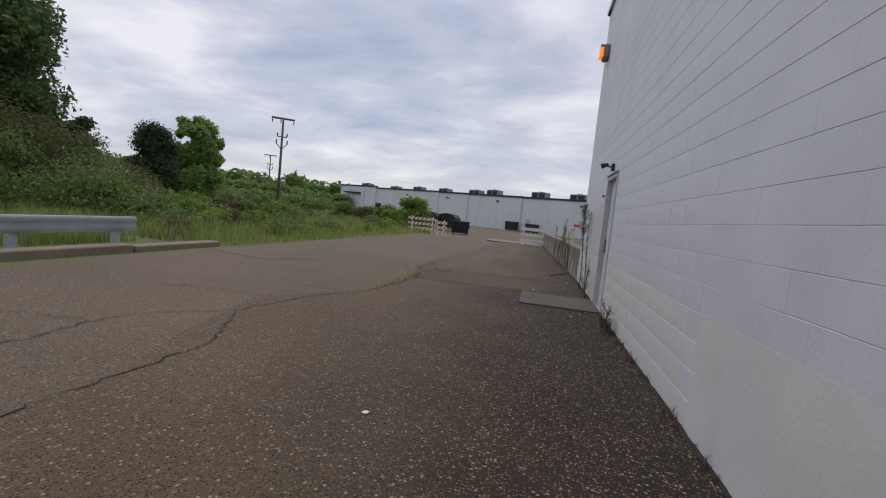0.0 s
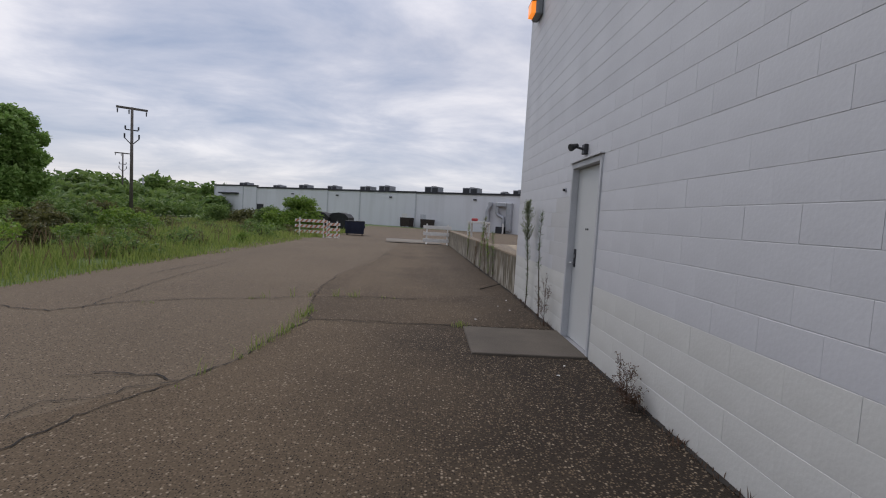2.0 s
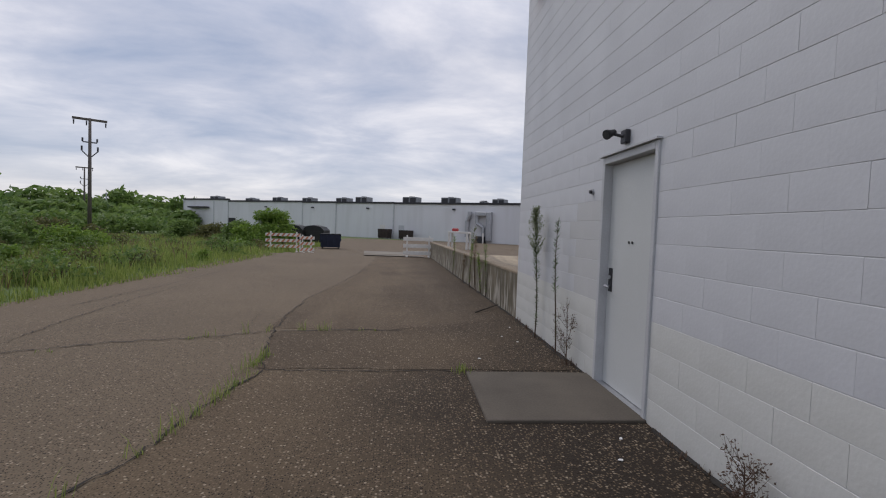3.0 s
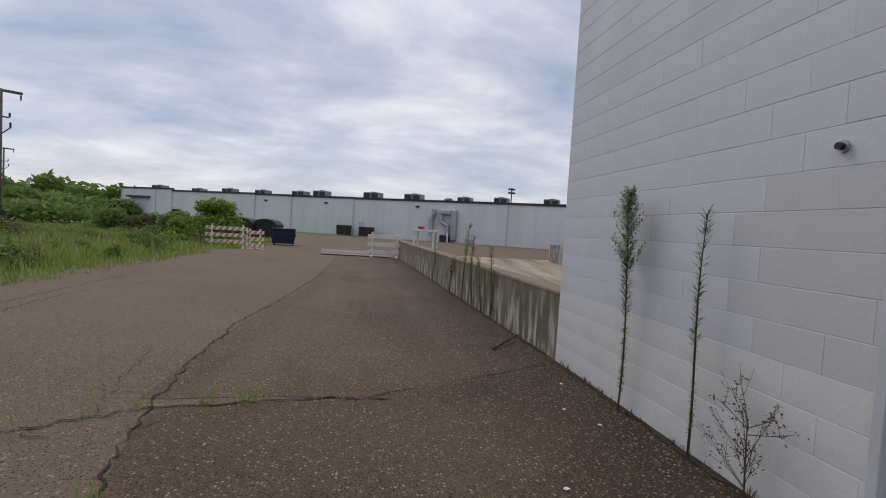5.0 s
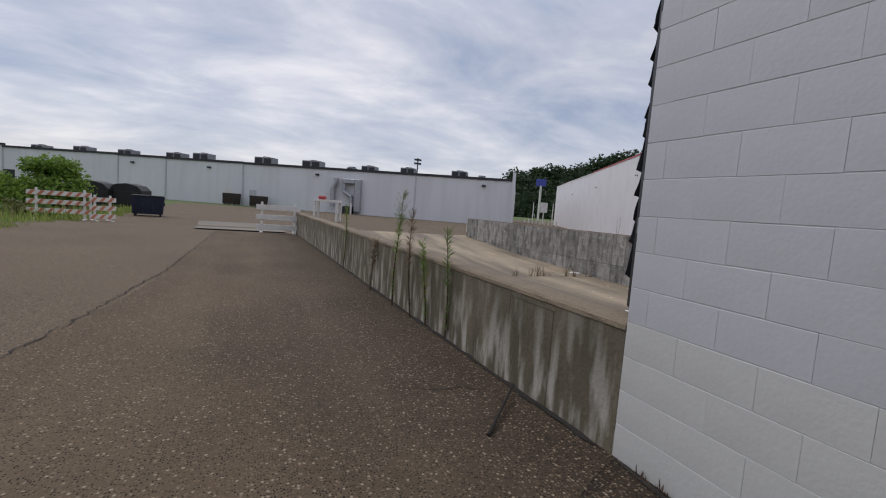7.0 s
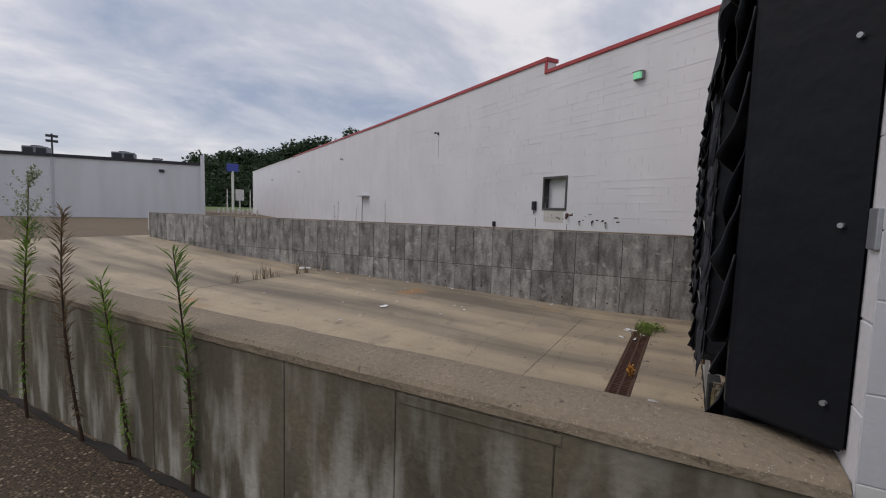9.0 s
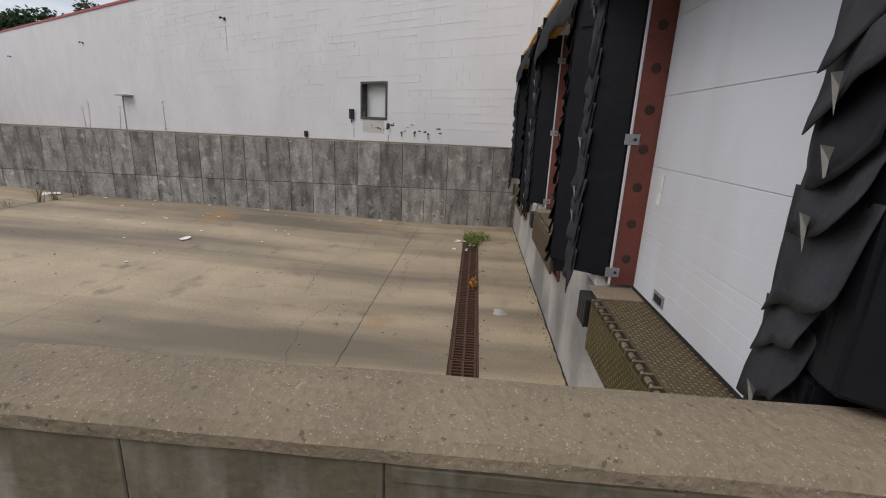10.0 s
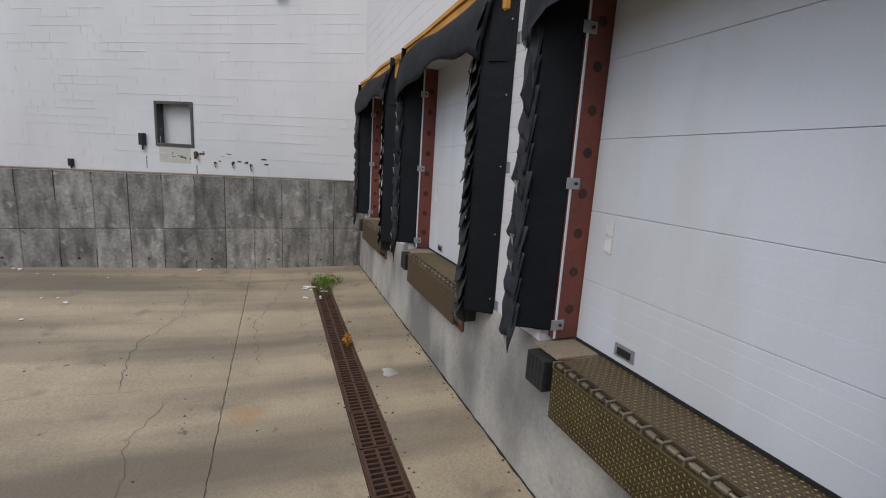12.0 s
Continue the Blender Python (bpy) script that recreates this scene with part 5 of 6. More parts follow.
def utility_pole(x, y, h, label, arms=2):
    t = thing("utility_pole", pose(x, y, gz(y), 0, 0, 33), label, "utility pole")
    part("pole", rd((0, 0, -0.5), (0, 0, h), 0.19, 0.12, n=12), WOOD, t, smooth=True)
    part("crossarm", bx(-h * 0.12, h * 0.12, -0.08, 0.08, h - 0.25, h - 0.02, 0.02), WOOD, t)
    for q in (-0.95, -0.2, 0.95):
        part("insulator", rd((q * h * 0.115, 0, h - 0.3), (q * h * 0.115, 0, h - 0.75), 0.07, 0.05), DARK_METAL, t)
    part("crossarm", bx(-h * 0.05, h * 0.05, -0.06, 0.06, h * 0.79, h * 0.80, 0.02), DARK_METAL, t)
    for sd in (-1, 1):
        part("brace", rd((0, 0, h * 0.66), (sd * h * 0.055, 0, h * 0.72), 0.05), DARK_METAL, t)
        part("insulator", rd((sd * h * 0.055, 0, h * 0.72), (sd * h * 0.055, 0, h * 0.76), 0.08), DARK_METAL, t)
        part("insulator", rd((sd * h * 0.05, 0, h * 0.80), (sd * h * 0.05, 0, h * 0.83), 0.08), DARK_METAL, t)
    return t


def at_az(az, r, ex=-0.68, ey=3.07):
    return ex + r * math.sin(radians(az)), ey + r * math.cos(radians(az))


x, y = at_az(-32.75, 59)
utility_pole(x, y, 11.7, "tall weathered wooden utility pole with crossarm")
x, y = at_az(-33.35, 120)
utility_pole(x, y, 12.0, "distant wooden utility pole with crossarm")
x, y = at_az(-31.6, 110)
pl = thing("marker_pole", pose(x, y, 0), "thin grey pole in the field", "pole")
part("shaft", rd((0, 0, -0.3), (0, 0, 6.0), 0.12), GALV, pl)
part("cap", rd((0, 0, 6.0), (0, 0, 6.2), 0.16), GALV, pl)

x, y = at_az(34.5, 150, -0.18, 11.3)
sg = thing("roadside_sign", pose(x, y, -0.3, 0, 0, -34), "tall roadside sign with a plain blue panel", "sign")
part("pole", rd((0, 0, 0), (0, 0, 11.5), 0.35), PAINT_WHITE, sg)
part("panel", bx(-1.6, 1.6, -0.3, 0.3, 11.3, 13.6, 0.05), SIGN_BLUE, sg, "plain blue panel")
x, y = at_az(18.84, 85, -0.18, 11.3)
tw = thing("antenna_mast", pose(x, y, 0), "distant lattice antenna mast", "mast")
part("mast", rd((0, 0, 0), (0, 0, 10.5), 0.12), DARK_METAL, tw)
for z in (9.3, 10.0):
    part("antenna", bx(-0.7, 0.7, -0.05, 0.05, z, z + 0.35), DARK_METAL, tw)


# ---- plants ----
def leaf_cloud(rnd, blobs, n, size):
    """n small bent leaves scattered in shells of ellipsoid blobs (centre, radii)."""
    vol = [a[1][0] * a[1][1] * a[1][2] for a in blobs]
    vs, fs = [], []
    pick = rnd.choices(range(len(blobs)), vol, k=n)
    for b in pick:
        (cx, cy, cz), (rx, ry, rz) = blobs[b]
        while True:
            d = Vector((rnd.gauss(0, 1), rnd.gauss(0, 1), rnd.gauss(0, 1)))
            if d.length > 0.1:
                break
        d.normalize()
        r = rnd.random() ** 0.45 * rnd.uniform(0.85, 1.35)
        p = Vector((cx + d.x * rx * r, cy + d.y * ry * r, cz + d.z * rz * r))
        s = size * rnd.uniform(0.6, 1.4)
        a = Vector((rnd.gauss(0, 1), rnd.gauss(0, 1), rnd.gauss(0, 0.7))).normalized()
        c = a.cross(Vector((rnd.gauss(0, 1), rnd.gauss(0, 1), rnd.gauss(0, 1)))).normalized()
        k = len(vs)
        up = a.cross(c) * s * 0.15
        vs += [tuple(p - a * s), tuple(p + c * s * 0.5 + up), tuple(p + a * s), tuple(p - c * s * 0.5 + up)]
        fs += [(k, k + 1, k + 2), (k, k + 2, k + 3)]
    return vs, fs


def blob_set(rnd, n, spread, h0, h1, r, cone=0.0):
    out = []
    for i in range(n):
        t = rnd.random()
        z = h0 + (h1 - h0) * t
        w = spread * ((1 - 0.75 * abs(t - 0.4) ** 1.3) * (1 - cone) + cone * (1.05 - t) ** 0.8)
        a = rnd.uniform(0, 6.28)
        q = w * math.sqrt(rnd.random())
        rr = r * rnd.uniform(0.5, 1.3)
        out.append(((q * math.cos(a), q * math.sin(a), z), (rr, rr, rr * 0.8)))
    return out


def tree(name, x, y, h, spread, material, seed, n=5000, size=0.16, label="", blobs=16, low=0.25, category="tree", cone=0.0, blob=0.27):
    rnd = random.Random(seed)
    t = thing(name, pose(x, y, gz(y) - 0.05), label, category)
    bm = rd((0, 0, 0), (rnd.uniform(-0.1, 0.1), 0, h * 0.45), h * 0.022 + 0.03, h * 0.013 + 0.02, n=9)
    bl = blob_set(rnd, blobs * 2, spread * 0.85, h * low, h * 0.93, spread * blob, cone)
    rod(bm, (0, 0, h * 0.42), (0, 0, h * 0.85), h * 0.013 + 0.02, 0.01, n=7)
    part("trunk", bm, BARK, t)
    for c, r in bl[:7]:
        part("limb", rd((0, 0, min(c[2] * 0.7, h * 0.6)), c, h * 0.007 + 0.012, 0.008, n=5), BARK, t)
    v, f = leaf_cloud(rnd, bl, n, size)
    raw("crown", v, f, material, t)
    return t


def shrub(x, y, h, spread, material, seed, n=2500, size=0.09, label="dense green wild shrub in the field"):
    rnd = random.Random(seed)
    t = thing("shrub", pose(x, y, gz(y) - 0.05), label, "shrub", "wild shrubs")
    bm = bmesh.new()
    for i in range(5):
        a = rnd.uniform(0, 6.28)
        rod(bm, (0, 0, 0), (spread * 0.5 * math.cos(a), spread * 0.5 * math.sin(a), h * 0.6), 0.03, 0.01, n=5)
    part("stem", bm, BARK, t)
    bl = blob_set(rnd, 24, spread * 0.75, h * 0.10, h * 0.86, spread * 0.34)
    for i in range(7):
        a = 0.9 * i + rnd.uniform(-0.3, 0.3)
        bl.append(((spread * 0.7 * math.cos(a), spread * 0.7 * math.sin(a), h * rnd.uniform(0.12, 0.35)), (spread * 0.42, spread * 0.42, h * 0.24)))
    v, f = leaf_cloud(rnd, bl, n, size)
    raw("foliage", v, f, material, t)
    return t


x, y = at_az(-40.6, 55, 0.09, -0.2)
tree("tree", x, y, 9.6, 3.3, LEAF_P, 1, 34000, 0.20, "tall bright green poplar with an open crown", 44, 0.06, blob=0.23)
x, y = at_az(-44.2, 47, 0.09, -0.2)
tree("tree", x, y, 6.7, 2.6, LEAF_B, 2, 30000, 0.13, "dark green dense tree in the overgrown field", 48, 0.05, cone=0.45, blob=0.30)
x, y = at_az(-57.0, 27, 0.09, -0.2)
tree("tree", x, y, 9.4, 4.0, LEAF_T, 3, 34000, 0.13, "large leafy green tree at the field's edge", 40, 0.25, blob=0.24)
x, y = at_az(-51.0, 55, 0.09, -0.2)
tree("tree", x, y, 7.2, 2.3, LEAF_B, 4, 12000, 0.17, "dark round tree behind the shrubs", 20, 0.2)
x, y = at_az(-60, 45, 0.09, -0.2)
tree("tree", x, y, 10.0, 4.5, LEAF_A, 5, 9000, 0.22, "leafy green tree behind the shrubs", 20, 0.2)
rs = random.Random(77)
for i in range(64):
    az = rs.uniform(-75, -30)
    r = rs.uniform(17, 46)
    x, y = at_az(az, r, 0.0, 0.0)
    if x > -10.5:
        continue
    h = rs.uniform(0.9, 1.7) * (1.0 + 0.035 * r if az < -48 else 0.6 + 0.008 * r)
    shrub(x, y, h, h * rs.uniform(0.7, 1.1), rs.choice([LEAF_A, LEAF_D, LEAF_A, LEAF_C, LEAF_D]), 100 + i, 5500, 0.030 + 0.0015 * r)
for i, (az, r, h, w, mm) in enumerate([(-17.2, 35, 3.5, 1.5, LEAF_C), (-18.9, 35.5, 2.9, 1.5, LEAF_C), (-20.6, 34, 1.9, 1.3, LEAF_C), (-22.5, 36, 1.9, 1.5, LEAF_A), (-25, 40, 1.6, 1.7, LEAF_D), (-27.5, 42, 1.7, 1.8, LEAF_A)]):
    x, y = at_az(az, r, -0.87, 8.71)
    shrub(x, y, h, w, mm, 300 + i, 5000, 0.11, "rounded bright green bush at the yard's edge")

for i in range(16):
    az = -46 - 14 * i / 15 + rs.uniform(-0.6, 0.6)
    x, y = at_az(az, rs.uniform(20, 27), 0.09, -0.2)
    shrub(x, y, rs.uniform(2.8, 4.2) if az < -50 else 1.9, rs.uniform(1.3, 1.9), rs.choice([LEAF_D, LEAF_A, LEAF_D]), 400 + i, 8000, 0.052, "tall olive-green thicket behind the guard rail")

for i in range(70):
    y = rs.uniform(10.5, 34)
    x = -8.3 - rs.random() ** 1.5 * (5 + y * 0.4)
    h = rs.uniform(0.4, 0.95)
    shrub(x, y, h, h * rs.uniform(0.6, 1.0), rs.choice([LEAF_A, LEAF_C, LEAF_D, LEAF_A]), 500 + i, 420, 0.035 + 0.0012 * y, "leafy green weed clump in the field")
vfl, ffl = leaf_cloud(rs, [((-10.5, 14, 0.55), (2.5, 3, 0.15)), ((-11, 20, 0.6), (3, 4, 0.2)), ((-12, 11, 0.7), (2.5, 2, 0.2))], 420, 0.022)
tagged(raw("white_flowers", vfl, ffl, SEED), "small white wild flowers among the grass", "flowers", kind="stuff")

# far woods
def woods(name, az0, az1, r, h, n, seed, material, label, size=0.9):
    rnd = random.Random(seed)
    blobs = []
    for i in range(n):
        az = az0 + (az1 - az0) * (i + rnd.random()) / n
        rr = r * rnd.uniform(0.93, 1.12)
        x, y = at_az(az, rr)
        hh = h(az) * rnd.uniform(0.75, 1.05)
        blobs.append(((x, y, hh * 0.5), (h(az) * 0.35 + 1.5, h(az) * 0.35 + 1.5, hh * 0.55)))
    v, f = leaf_cloud(rnd, blobs, n * 330, size)
    ob = raw(name, v, f, material)
    return tagged(ob, label, "woods", kind="stuff")


woods("far_woods", -75, -24, 150, lambda a: 7.5 + 1.0 * math.sin(a), 70, 1, LEAF_A, "distant green tree line", 1.0)
woods("far_woods", -75, -24, 115, lambda a: 4.0, 60, 2, LEAF_A, "distant green tree line", 0.8)
woods("hedge_row", -75, -27, 66, lambda a: 1.9, 80, 3, LEAF_A, "low green hedge of wild bushes", 0.3)
hill_rnd = random.Random(8)
hill_blobs = []
for i in range(240):
    az = hill_rnd.uniform(24, 50)
    ridge = 33 + 1.6 * (az - 32) + 2.0 * math.sin(az * 1.9)
    t_ = hill_rnd.random()
    x, y = at_az(az, 300 + 60 * t_)
    hill_blobs.append(((x, y, ridge * t_ * 0.95), (hill_rnd.uniform(5, 8), hill_rnd.uniform(5, 8), hill_rnd.uniform(4, 7))))
v, f = leaf_cloud(hill_rnd, hill_blobs, 52000, 1.3)
tagged(raw("far_woods", v, f, LEAF_H), "dark wooded hill beyond the buildings", "woods", kind="stuff")


def grass_field(name, regions, n, seed, hmin, hmax, material, label, w=0.006):
    rnd = random.Random(seed)
    vs, fs = [], []
    for i in range(n):
        x0, x1, y0, y1 = rnd.choices(regions, [abs((b - a) * (d - c)) / (1 + 0.02 * c * c) for a, b, c, d in regions])[0]
        x, y = rnd.uniform(x0, x1), rnd.uniform(y0, y1)
        if noise.noise((x * 0.5, y * 0.5, seed)) < -0.3:
            continue
        h = rnd.uniform(hmin, hmax) * (0.35 + 0.65 * min(1, (-6.9 - x) / 1.2)) * (0.7 + 0.8 * abs(noise.noise((x * 0.3, y * 0.3, 5))))
        a = rnd.uniform(0, 6.28)
        lx, ly = rnd.gauss(0, 0.25) * h, rnd.gauss(0, 0.25) * h
        ww = w * (1 + max(0, y - 6) * 0.09)
        dx, dy = ww * math.cos(a), ww * math.sin(a)
        k = len(vs)
        z = gz(y) - 0.02
        vs += [(x - dx, y - dy, z), (x + dx, y + dy, z), (x + lx * 0.4 + dx * 0.7, y + ly * 0.4 + dy * 0.7, z + h * 0.6), (x + lx * 0.4 - dx * 0.7, y + ly * 0.4 - dy * 0.7, z + h * 0.6), (x + lx, y + ly, z + h)]
        fs += [(k, k + 1, k + 2, k + 3), (k + 3, k + 2, k + 4)]
    return tagged(raw(name, vs, fs, material), label, "grass", kind="stuff")


grass_field("field_grass", [(-14, -7.0, 9.5, 16), (-15, -6.75, 16, 26), (-18, -7.3, 26, 45), (-12, -8.75, 3, 9.5), (-30, -14, 10, 50)], 150000, 9, 0.18, 0.55, GRASS, "tall green grass and weeds of the field")
grass_field("dry_grass", [(-14, -7.8, 6, 16), (-30, -12, 12, 50), (-13, -8, 16, 40)], 4500, 19, 0.3, 0.75, DRY, "brown dry stalks in the field", 0.008)


def horseweed(m, h, n, seed, label, head=True, leafy=True, lean=0.0, green=None, leaf=1.0, plume=120):
    rnd = random.Random(seed)
    t = thing("horseweed", m, label, "weed", "tall weeds")
    bm = bmesh.new()
    pts = [Vector((0.04 * math.sin(z * 2.1 + seed), 0.03 * math.sin(z * 1.7 + seed * 2), z)) for z in [h * i / 10 for i in range(11)]]
    for i, p in enumerate(pts):
        p.y += lean * (i / 10) ** 1.2
    rings = [[bm.verts.new((p.x + r_ * math.cos(1.047 * q), p.y + r_ * math.sin(1.047 * q), p.z)) for q in range(6)] for p, r_ in zip(pts, [0.010 - 0.0007 * i for i in range(11)])]
    for ra, rb in zip(rings, rings[1:]):
        for q in range(6):
            bm.faces.new((ra[q], ra[(q + 1) % 6], rb[(q + 1) % 6], rb[q]))
    bm.faces.new(rings[-1])
    part("stem", bm, DRY_PLANT, t, smooth=True)

    def at_h(z):
        i = min(9, int(z / h * 10))
        return pts[i].lerp(pts[i + 1], z / h * 10 - i)
    vs, fs = [], []

    def blade(p, d, ln, w):
        side = d.cross(Vector((0, 0, 1)))
        side = (side.normalized() if side.length > 0.01 else Vector((1, 0, 0))) * w
        k = len(vs)
        mid = p + d * ln * 0.5 + Vector((0, 0, ln * 0.06))
        vs.extend([tuple(p), tuple(mid + side), tuple(p + d * ln), tuple(mid - side)])
        fs.append((k, k + 1, k + 2, k + 3))
    for i in range(n):
        t_ = rnd.uniform(0.10, 0.80 if head else 0.99)
        a = rnd.uniform(0, 6.28)
        d = Vector((math.cos(a), math.sin(a), rnd.uniform(0.2, 1.3) if t_ > 0.35 else rnd.uniform(-1.2, 0.2))).normalized()
        blade(at_h(h * t_), d, leaf * rnd.uniform(0.055, 0.12) * (1.0 if t_ > 0.45 else 0.5), 0.0056 * leaf)
    raw("leaves", vs, fs, (green or LEAF_A) if leafy else DRY, t)
    if head:
        vs, fs = [], []
        for i in range(plume):
            t_ = rnd.uniform(0.64, 0.99)
            a = rnd.uniform(0, 6.28)
            reach = (0.17 * min(1.0, (1.02 - t_) / 0.22) + 0.06) * rnd.uniform(0.6, 1.1)
            p0 = at_h(h * t_)
            d = Vector((math.cos(a), math.sin(a), 1.5)).normalized()
            for j in range(20):
                s = reach * (0.1 + 0.9 * j / 20)
                q = p0 + d * s + Vector((0, 0, -0.25 * s * s))
                b = Vector((rnd.gauss(0, 1), rnd.gauss(0, 1), rnd.gauss(0.3, 0.8))).normalized()
                blade(q, b, rnd.uniform(0.018, 0.04), 0.006)
        raw("flower_head", vs, fs, SEED, t, "pale green seed panicle")
    return t


horseweed(pose(1.13, 9.95, 0), 1.80, 420, 1, "tall green horseweed growing at the wall's foot", leaf=0.85, green=LEAF_T)
horseweed(pose(1.16, 9.22, 0), 1.64, 330, 2, "tall thin horseweed growing at the wall's foot", head=False, lean=-0.12, leaf=0.68, green=LEAF_T)



def dry_weed(y, h, seed, label):
    t = thing("dry_weed", pose(1.15, y, 0), label, "weed")
    rnd = random.Random(seed)
    bm = bmesh.new()
    tips = []
    rod(bm, (0, 0, 0), (0, 0.02, h * 0.7), 0.006, 0.003, n=5)
    for i in range(18):
        z = rnd.uniform(0.12, 0.68) * h
        a_ = rnd.uniform(0, 6.28)
        q = Vector((0.06 * math.cos(a_) - 0.03, 0.38 * h * math.sin(a_) * rnd.uniform(0.4, 1), z + h * rnd.uniform(0.08, 0.36)))
        rod(bm, (0, 0.01, z), q, 0.003, 0.0016, n=4)
        tips.append((tuple(q), (0.03, 0.05, 0.05)))
        for j in range(3):
            q2 = q + Vector((rnd.uniform(-0.04, 0.02), rnd.uniform(-0.09, 0.09), rnd.uniform(-0.02, 0.1)))
            rod(bm, Vector((0, 0.01, z)).lerp(q, rnd.uniform(0.6, 0.95)), q2, 0.0018, 0.001, n=3)
            tips.append((tuple(q2), (0.02, 0.03, 0.03)))
    part("stem", bm, DRY_PLANT, t)
    v, f = leaf_cloud(rnd, tips, 420, 0.009)
    raw("dry_leaves", v, f, DRY_PLANT, t)


dry_weed(8.70, 0.66, 4, "dry branching weed at the wall's foot")
dry_weed(6.02, 0.36, 6, "low brown dead weed at the wall's foot")
dry_weed(5.86, 0.20, 7, "low brown dead weed at the wall's foot")
for k, (v, h, head) in enumerate([(2.34, 1.18, False), (2.93, 0.98, False), (3.33, 1.33, False), (3.93, 1.55, True), (5.1, 0.8, False), (7.3, 1.3, False)]):
    horseweed(DOCK @ pose(-0.06, v, 0), h, 240, 20 + k, "green horseweed growing at the retaining wall's foot" if k not in (2, 4) else "dry brown horseweed growing at the retaining wall's foot", head=head, green=LEAF_A if k % 2 == 0 else LEAF_C, leafy=k not in (2, 4), lean=0.07, plume=28)

# ---- small things ----


def tuft(bmv, rnd, x, y, z, h, n, spread=0.05, w=0.003):
    vs, fs = bmv
    for i in range(n):
        a = rnd.uniform(0, 6.28)
        px, py = x + rnd.gauss(0, spread), y + rnd.gauss(0, spread)
        hh = h * rnd.uniform(0.4, 1.1)
        lx, ly = math.cos(a) * hh * rnd.uniform(0.1, 0.7), math.sin(a) * hh * rnd.uniform(0.1, 0.7)
        k = len(vs)
        dx, dy = -math.sin(a) * w, math.cos(a) * w
        vs += [(px - dx, py - dy, z), (px + dx, py + dy, z), (px + lx * 0.5 + dx, py + ly * 0.5 + dy, z + hh * 0.7), (px + lx * 0.5 - dx, py + ly * 0.5 - dy, z + hh * 0.7), (px + lx, py + ly, z + hh)]
        fs += [(k, k + 1, k + 2, k + 3), (k + 3, k + 2, k + 4)]


rt = random.Random(31)
vf = ([], [])
for (ax, ay), (cx, cy), n in (((-2.3, 6.7), (-2.12, 8.4), 22), ((-2.5, 6.1), (-2.3, 6.7), 2), ((-2.25, 8.2), (-2.18, 9.0), 18), ((-3.4, 9.6), (-2.5, 10.1), 5), ((-2.7, 10.15), (-0.85, 10.25), 10), ((-2.5, 5.9), (-2.45, 6.0), 1), ((-4.6, 8.9), (-3.2, 9.68), 3)):
    for i in range(n):
        t_ = rt.random()
        tuft(vf, rt, ax + (cx - ax) * t_, ay + (cy - ay) * t_, 0.0, rt.uniform(0.03, 0.18), 6, 0.03)
tuft(vf, rt, -0.05, 8.42, 0.0, 0.09, 40, 0.05)
tagged(raw("crack_grass", vf[0], vf[1], GRASS), "yellow-green grass tufts in the asphalt cracks", "grass", kind="stuff")
vf = ([], [])
for i in range(150):
    y = rt.uniform(1.0, 11.3)
    if 7.1 < y < 8.3:
        continue
    tuft(vf, rt, 1.235 - abs(rt.gauss(0, 0.02)), y, 0.0, rt.uniform(0.02, 0.07), 5, 0.015)
for y, h in ((3.3, 0.12), (2.6, 0.10), (4.6, 0.10), (5.3, 0.08), (8.7, 0.10)):
    tuft(vf, rt, 1.19, y, 0.0, h, 18, 0.04, 0.003)
tagged(raw("wall_weeds", vf[0], vf[1], DRY_PLANT), "dry brown weeds along the wall's foot", "weeds", kind="stuff")
# dark ragged ribbons along the wall's foot
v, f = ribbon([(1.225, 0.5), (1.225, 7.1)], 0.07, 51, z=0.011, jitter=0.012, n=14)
raw("dirt_line", v, f, CRACK, road, "dark ragged line at the wall's foot")
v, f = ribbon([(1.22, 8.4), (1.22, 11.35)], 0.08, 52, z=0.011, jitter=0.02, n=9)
raw("dirt_line", v, f, CRACK, road, "dark ragged line at the wall's foot")
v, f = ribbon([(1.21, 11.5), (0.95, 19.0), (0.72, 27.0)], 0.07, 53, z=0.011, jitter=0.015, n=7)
raw("dirt_line", v, f, CRACK, road, "dark ragged line at the wall's foot")


def litter(x, y, z, s, seed, material=PAPER, label="scrap of white litter on the ground", m=None):
    rnd = random.Random(seed)
    t = bmesh.new()
    n = 7
    c = [t.verts.new((s * rnd.uniform(0.6, 1) * math.cos(6.28 * i / n), s * 0.7 * rnd.uniform(0.6, 1) * math.sin(6.28 * i / n), rnd.uniform(0.0, 0.2) * s)) for i in range(n)]
    fc = t.faces.new(c)
    bmesh.ops.poke(t, faces=[fc])
    bmesh.ops.solidify(t, geom=list(t.faces), thickness=0.004)
    ob = part("litter", t, material)
    ob.matrix_world = (m or Matrix()) @ pose(x, y, z + 0.006, 0, 0, rnd.uniform(0, 360))
    return tagged(ob, label, "litter", "scattered litter")


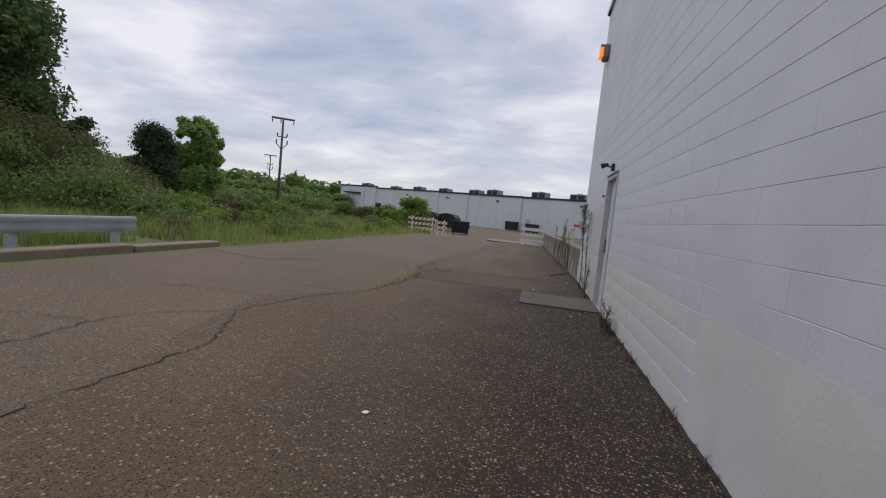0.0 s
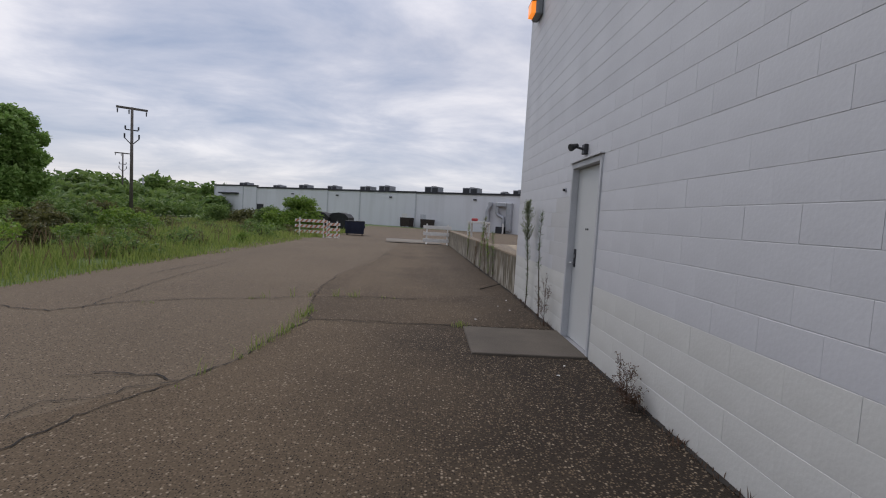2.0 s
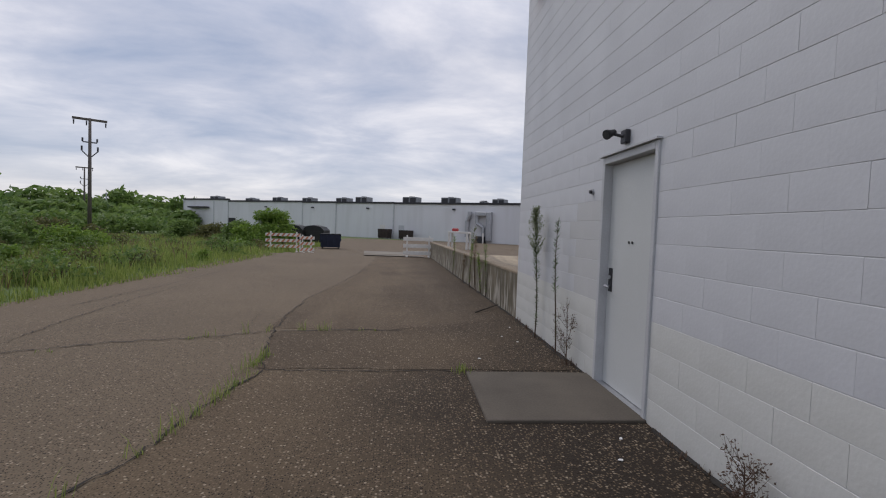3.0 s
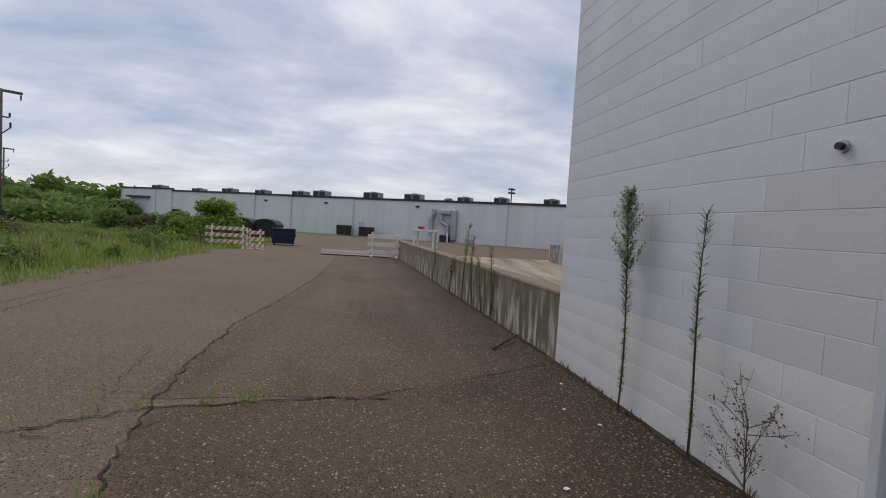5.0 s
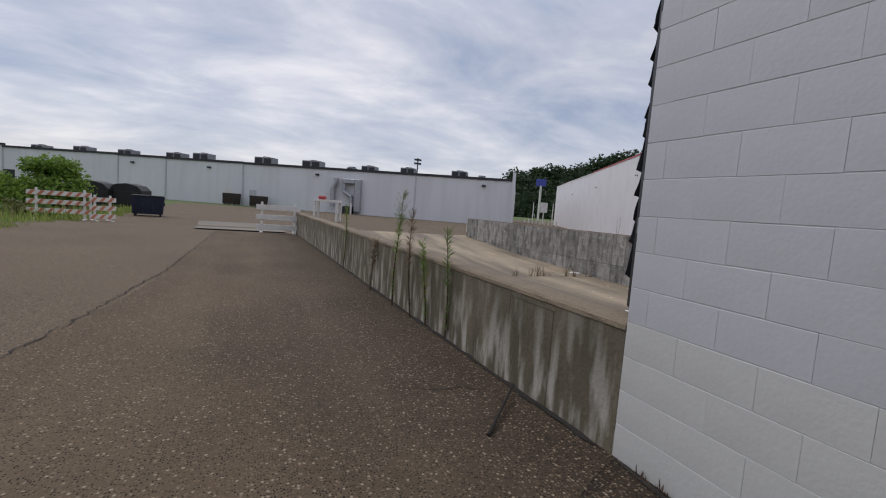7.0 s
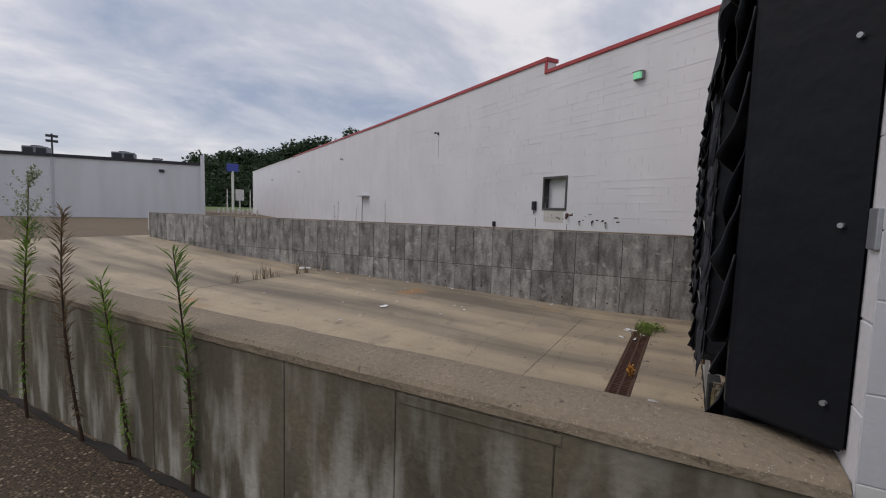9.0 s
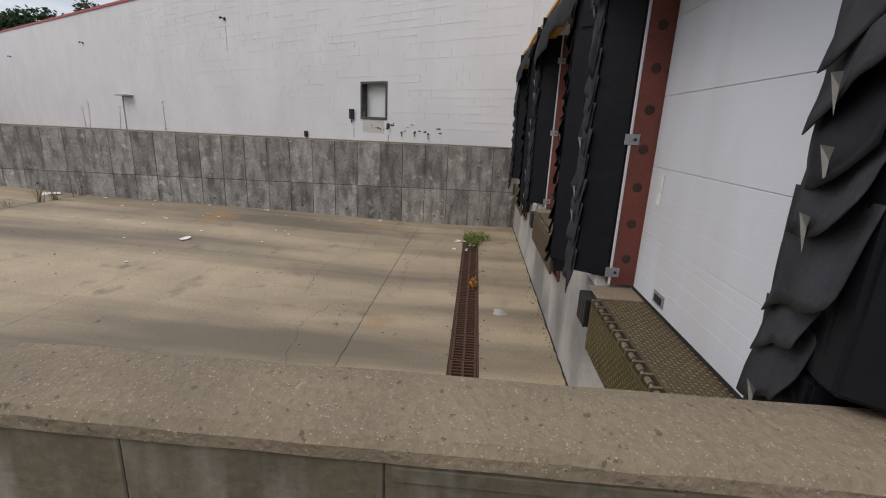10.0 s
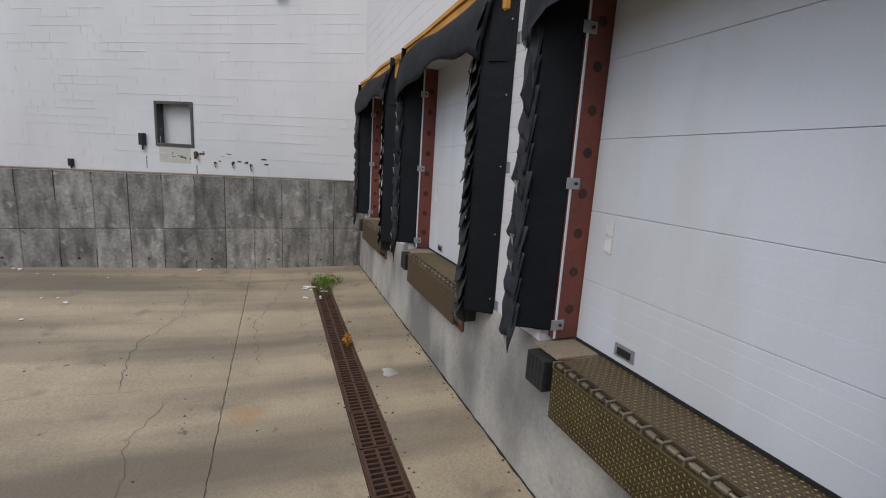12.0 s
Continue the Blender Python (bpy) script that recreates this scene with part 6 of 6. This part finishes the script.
litter(-0.83, 2.45, 0.004, 0.035, 1)
for i, (x, y) in enumerate([(0.9, 6.9), (0.75, 6.6), (0.85, 9.7), (0.7, 10.0), (0.95, 10.6), (0.2, 8.9)]):
    litter(x, y, 0.004, 0.022, 10 + i)
for i in range(26):
    u, v = rt.uniform(5.5, 10.3), rt.uniform(4.0, 9.5)
    litter(u, v, pit_z(v), rt.uniform(0.015, 0.05), 40 + i, m=DOCK)
for i in range(9):
    v = rt.uniform(3.0, 11.5)
    litter(rw2_u(v) - rt.uniform(0.06, 0.3), v, pit_z(v), rt.uniform(0.04, 0.09), 80 + i, m=DOCK)
litter(rw2_u(11.6) - 0.35, 11.6, pit_z(11.6), 0.28, 99, label="crumpled white sheet by the retaining wall", m=DOCK)
litter(7.1, 6.4, pit_z(6.4), 0.16, 100, label="white sheet on the pit floor", m=DOCK)
litter(2.7, 0.30, -1.06, 0.04, 101, m=DOCK)
bm = bmesh.new()
vs = [bm.verts.new((0.15 * math.cos(a) * q, 0.12 * math.sin(a) * q, 0)) for a, q in [(0.7 * i, 0.8 + 0.2 * math.sin(i * 2.3)) for i in range(9)]]
bm.faces.new(vs)
pch = part("mortar_patch", bm, DOCKFACE, pit, "pale mortar patch")
pch.matrix_basis = pose(5.1, 0.62, -1.055)

stick = thing("stick", pose(0.88, 12.06, 0.02, 0, 0, 47), "thin dark stick lying against the retaining wall", "stick")
part("shaft", rd((-0.40, 0, 0.0), (0.38, 0.01, 0.05), 0.012, 0.009), CRACK, stick)
part("stub", rd((0.05, 0, 0.02), (0.09, 0.05, 0.04), 0.007, 0.004), CRACK, stick)

# plants in the drain
vs, fs = leaf_cloud(rt, [((9.0, 1.05, -0.98), (0.28, 0.16, 0.14)), ((8.75, 1.0, -1.0), (0.2, 0.12, 0.08)), ((9.2, 0.85, -0.98), (0.15, 0.2, 0.1))], 520, 0.028)
dp = thing("drain_weeds", DOCK, "green weeds growing out of the trench drain", "weeds")
raw("leaves", vs, fs, LEAF_C, dp)
vf = ([], [])
for i in range(16):
    tuft(vf, rt, rt.uniform(8.2, 9.4), rt.uniform(0.85, 1.2), -1.06, 0.2, 10, 0.06)
raw("stalks", vf[0], vf[1], DRY, dp)
for i in range(12):
    litter(rt.uniform(7.9, 9.0), rt.uniform(1.0, 1.42), -1.05, rt.uniform(0.04, 0.095), 200 + i, m=DOCK)
rl = thing("rust_weed", DOCK @ Matrix.Translation((6.0, 1.0, -1.06)), "small orange-brown dried plant in the drain", "weed")
v, f = leaf_cloud(rt, [((0, 0, 0.09), (0.05, 0.05, 0.09))], 150, 0.02)
raw("leaves", v, f, ORANGE, rl)
part("stem", rd((0, 0, -0.03), (0, 0, 0.12), 0.006), DRY, rl)
# stalks by the far end of the pit
for k, (x, y) in enumerate([(14.5, 24.5), (17.0, 28.0), (17.4, 28.6), (13.2, 22.0)]):
    horseweed(pose(x, y, 0), 1.5 + 0.2 * (k % 2), 30, 60 + k, "thin dry weed stalk behind the retaining wall", head=False, leafy=False)

# weeds along the slope joint of the pit, things in the gap between the buildings
vf = ([], [])
for i in range(14):
    u = rt.uniform(6.5, 10.4)
    tuft(vf, rt, u, 11.0 + rt.gauss(0, 0.03), pit_z(11), rt.uniform(0.15, 0.5), 9, 0.035, 0.006)
jw = tagged(raw("joint_weeds", vf[0], vf[1], DRY), "thin dry weeds in the slab joint", "weeds", kind="stuff")
jw.matrix_world = DOCK
for k, (az_, r_, h_) in enumerate([(33.9, 110, 5.0), (36.3, 112, 5.0)]):
    x, y = at_az(az_, r_, -0.18, 11.3)
    lp = thing("lot_light_pole", pose(x, y, gz(y)), "distant pale parking lot light pole", "street lamp")
    part("pole", rd((0, 0, -0.2), (0, 0, h_), 0.14, 0.09), PAINT_WHITE, lp)
    part("lamp_head", bx(-0.5, 0.5, -0.25, 0.25, h_, h_ + 0.15, 0.03), DARK_METAL, lp)
x, y = at_az(35.2, 105, -0.18, 11.3)
wb = thing("notice_board", pose(x, y, gz(y), 0, 0, -35), "plain white roadside board on a post", "sign")
part("post", rd((0, 0, -0.2), (0, 0, 2.6), 0.12), PAINT_WHITE, wb)
part("panel", bx(-0.8, 0.8, -0.1, 0.1, 2.5, 4.8, 0.03), PAINT_WHITE, wb)
for k in range(9):
    x, y = at_az(33.0 + 0.5 * k, 100 - 2.4 * k, -0.18, 11.3)
    bl_ = thing("bollard", pose(x, y, gz(y)), "short white parking bollard", "bollard", "parking bollards")
    part("shaft", rd((0, 0, -0.1), (0, 0, 0.8), 0.16, 0.14, n=10), PAINT_WHITE, bl_)
    part("cap", rd((0, 0, 0.8), (0, 0, 0.88), 0.15, 0.08, n=10), PAINT_WHITE, bl_)
# crumbs of concrete, leaves and grit on the pit floor
rc = random.Random(91)
vs, fs = [], []
for i in range(420):
    z_ = rc.random()
    if z_ < 0.35:
        u, v = rc.uniform(0.6, 9.3), rc.choice((0.88, 1.27)) + rc.gauss(0, 0.05)
    elif z_ < 0.6:
        u, v = rc.uniform(0.5, 10.4), 0.05 + abs(rc.gauss(0, 0.06))
    else:
        u, v = rc.uniform(0.6, 10.0), rc.uniform(1.4, 10.0)
    r_ = rc.uniform(0.006, 0.018)
    a_ = rc.uniform(0, 6.28)
    k = len(vs)
    base_ = pit_z(v) + 0.001
    for q in range(4):
        b_ = a_ + 1.571 * q
        vs.append((u + r_ * rc.uniform(0.6, 1.2) * math.cos(b_), v + r_ * rc.uniform(0.6, 1.2) * math.sin(b_), base_))
    vs.append((u, v, base_ + r_ * 0.7))
    fs += [(k, k + 1, k + 4), (k + 1, k + 2, k + 4), (k + 2, k + 3, k + 4), (k + 3, k, k + 4)]
grit = tagged(raw("grit", vs, fs, BARK), "dark crumbs and grit on the pit floor", "grit", kind="stuff")
grit.matrix_world = DOCK
# pebbles and crumbs along the wall and in the asphalt
vs, fs = [], []
for i in range(380):
    x, y = (1.23 - abs(rc.gauss(0, 0.07)), rc.uniform(0.5, 11.3)) if i < 230 else (rc.uniform(-3.5, 1.1), rc.uniform(1.0, 13.0))
    if 7.1 < y < 8.4 and x > -0.05:
        continue
    r_ = rc.uniform(0.005, 0.014)
    a_ = rc.uniform(0, 6.28)
    k = len(vs)
    for q in range(4):
        b_ = a_ + 1.571 * q
        vs.append((x + r_ * rc.uniform(0.6, 1.2) * math.cos(b_), y + r_ * rc.uniform(0.6, 1.2) * math.sin(b_), 0.0045))
    vs.append((x, y, 0.0045 + r_ * 0.8))
    fs += [(k, k + 1, k + 4), (k + 1, k + 2, k + 4), (k + 2, k + 3, k + 4), (k + 3, k, k + 4)]
tagged(raw("pebbles", vs, fs, COPING), "small pale pebbles and crumbs on the asphalt", "pebbles", kind="stuff")
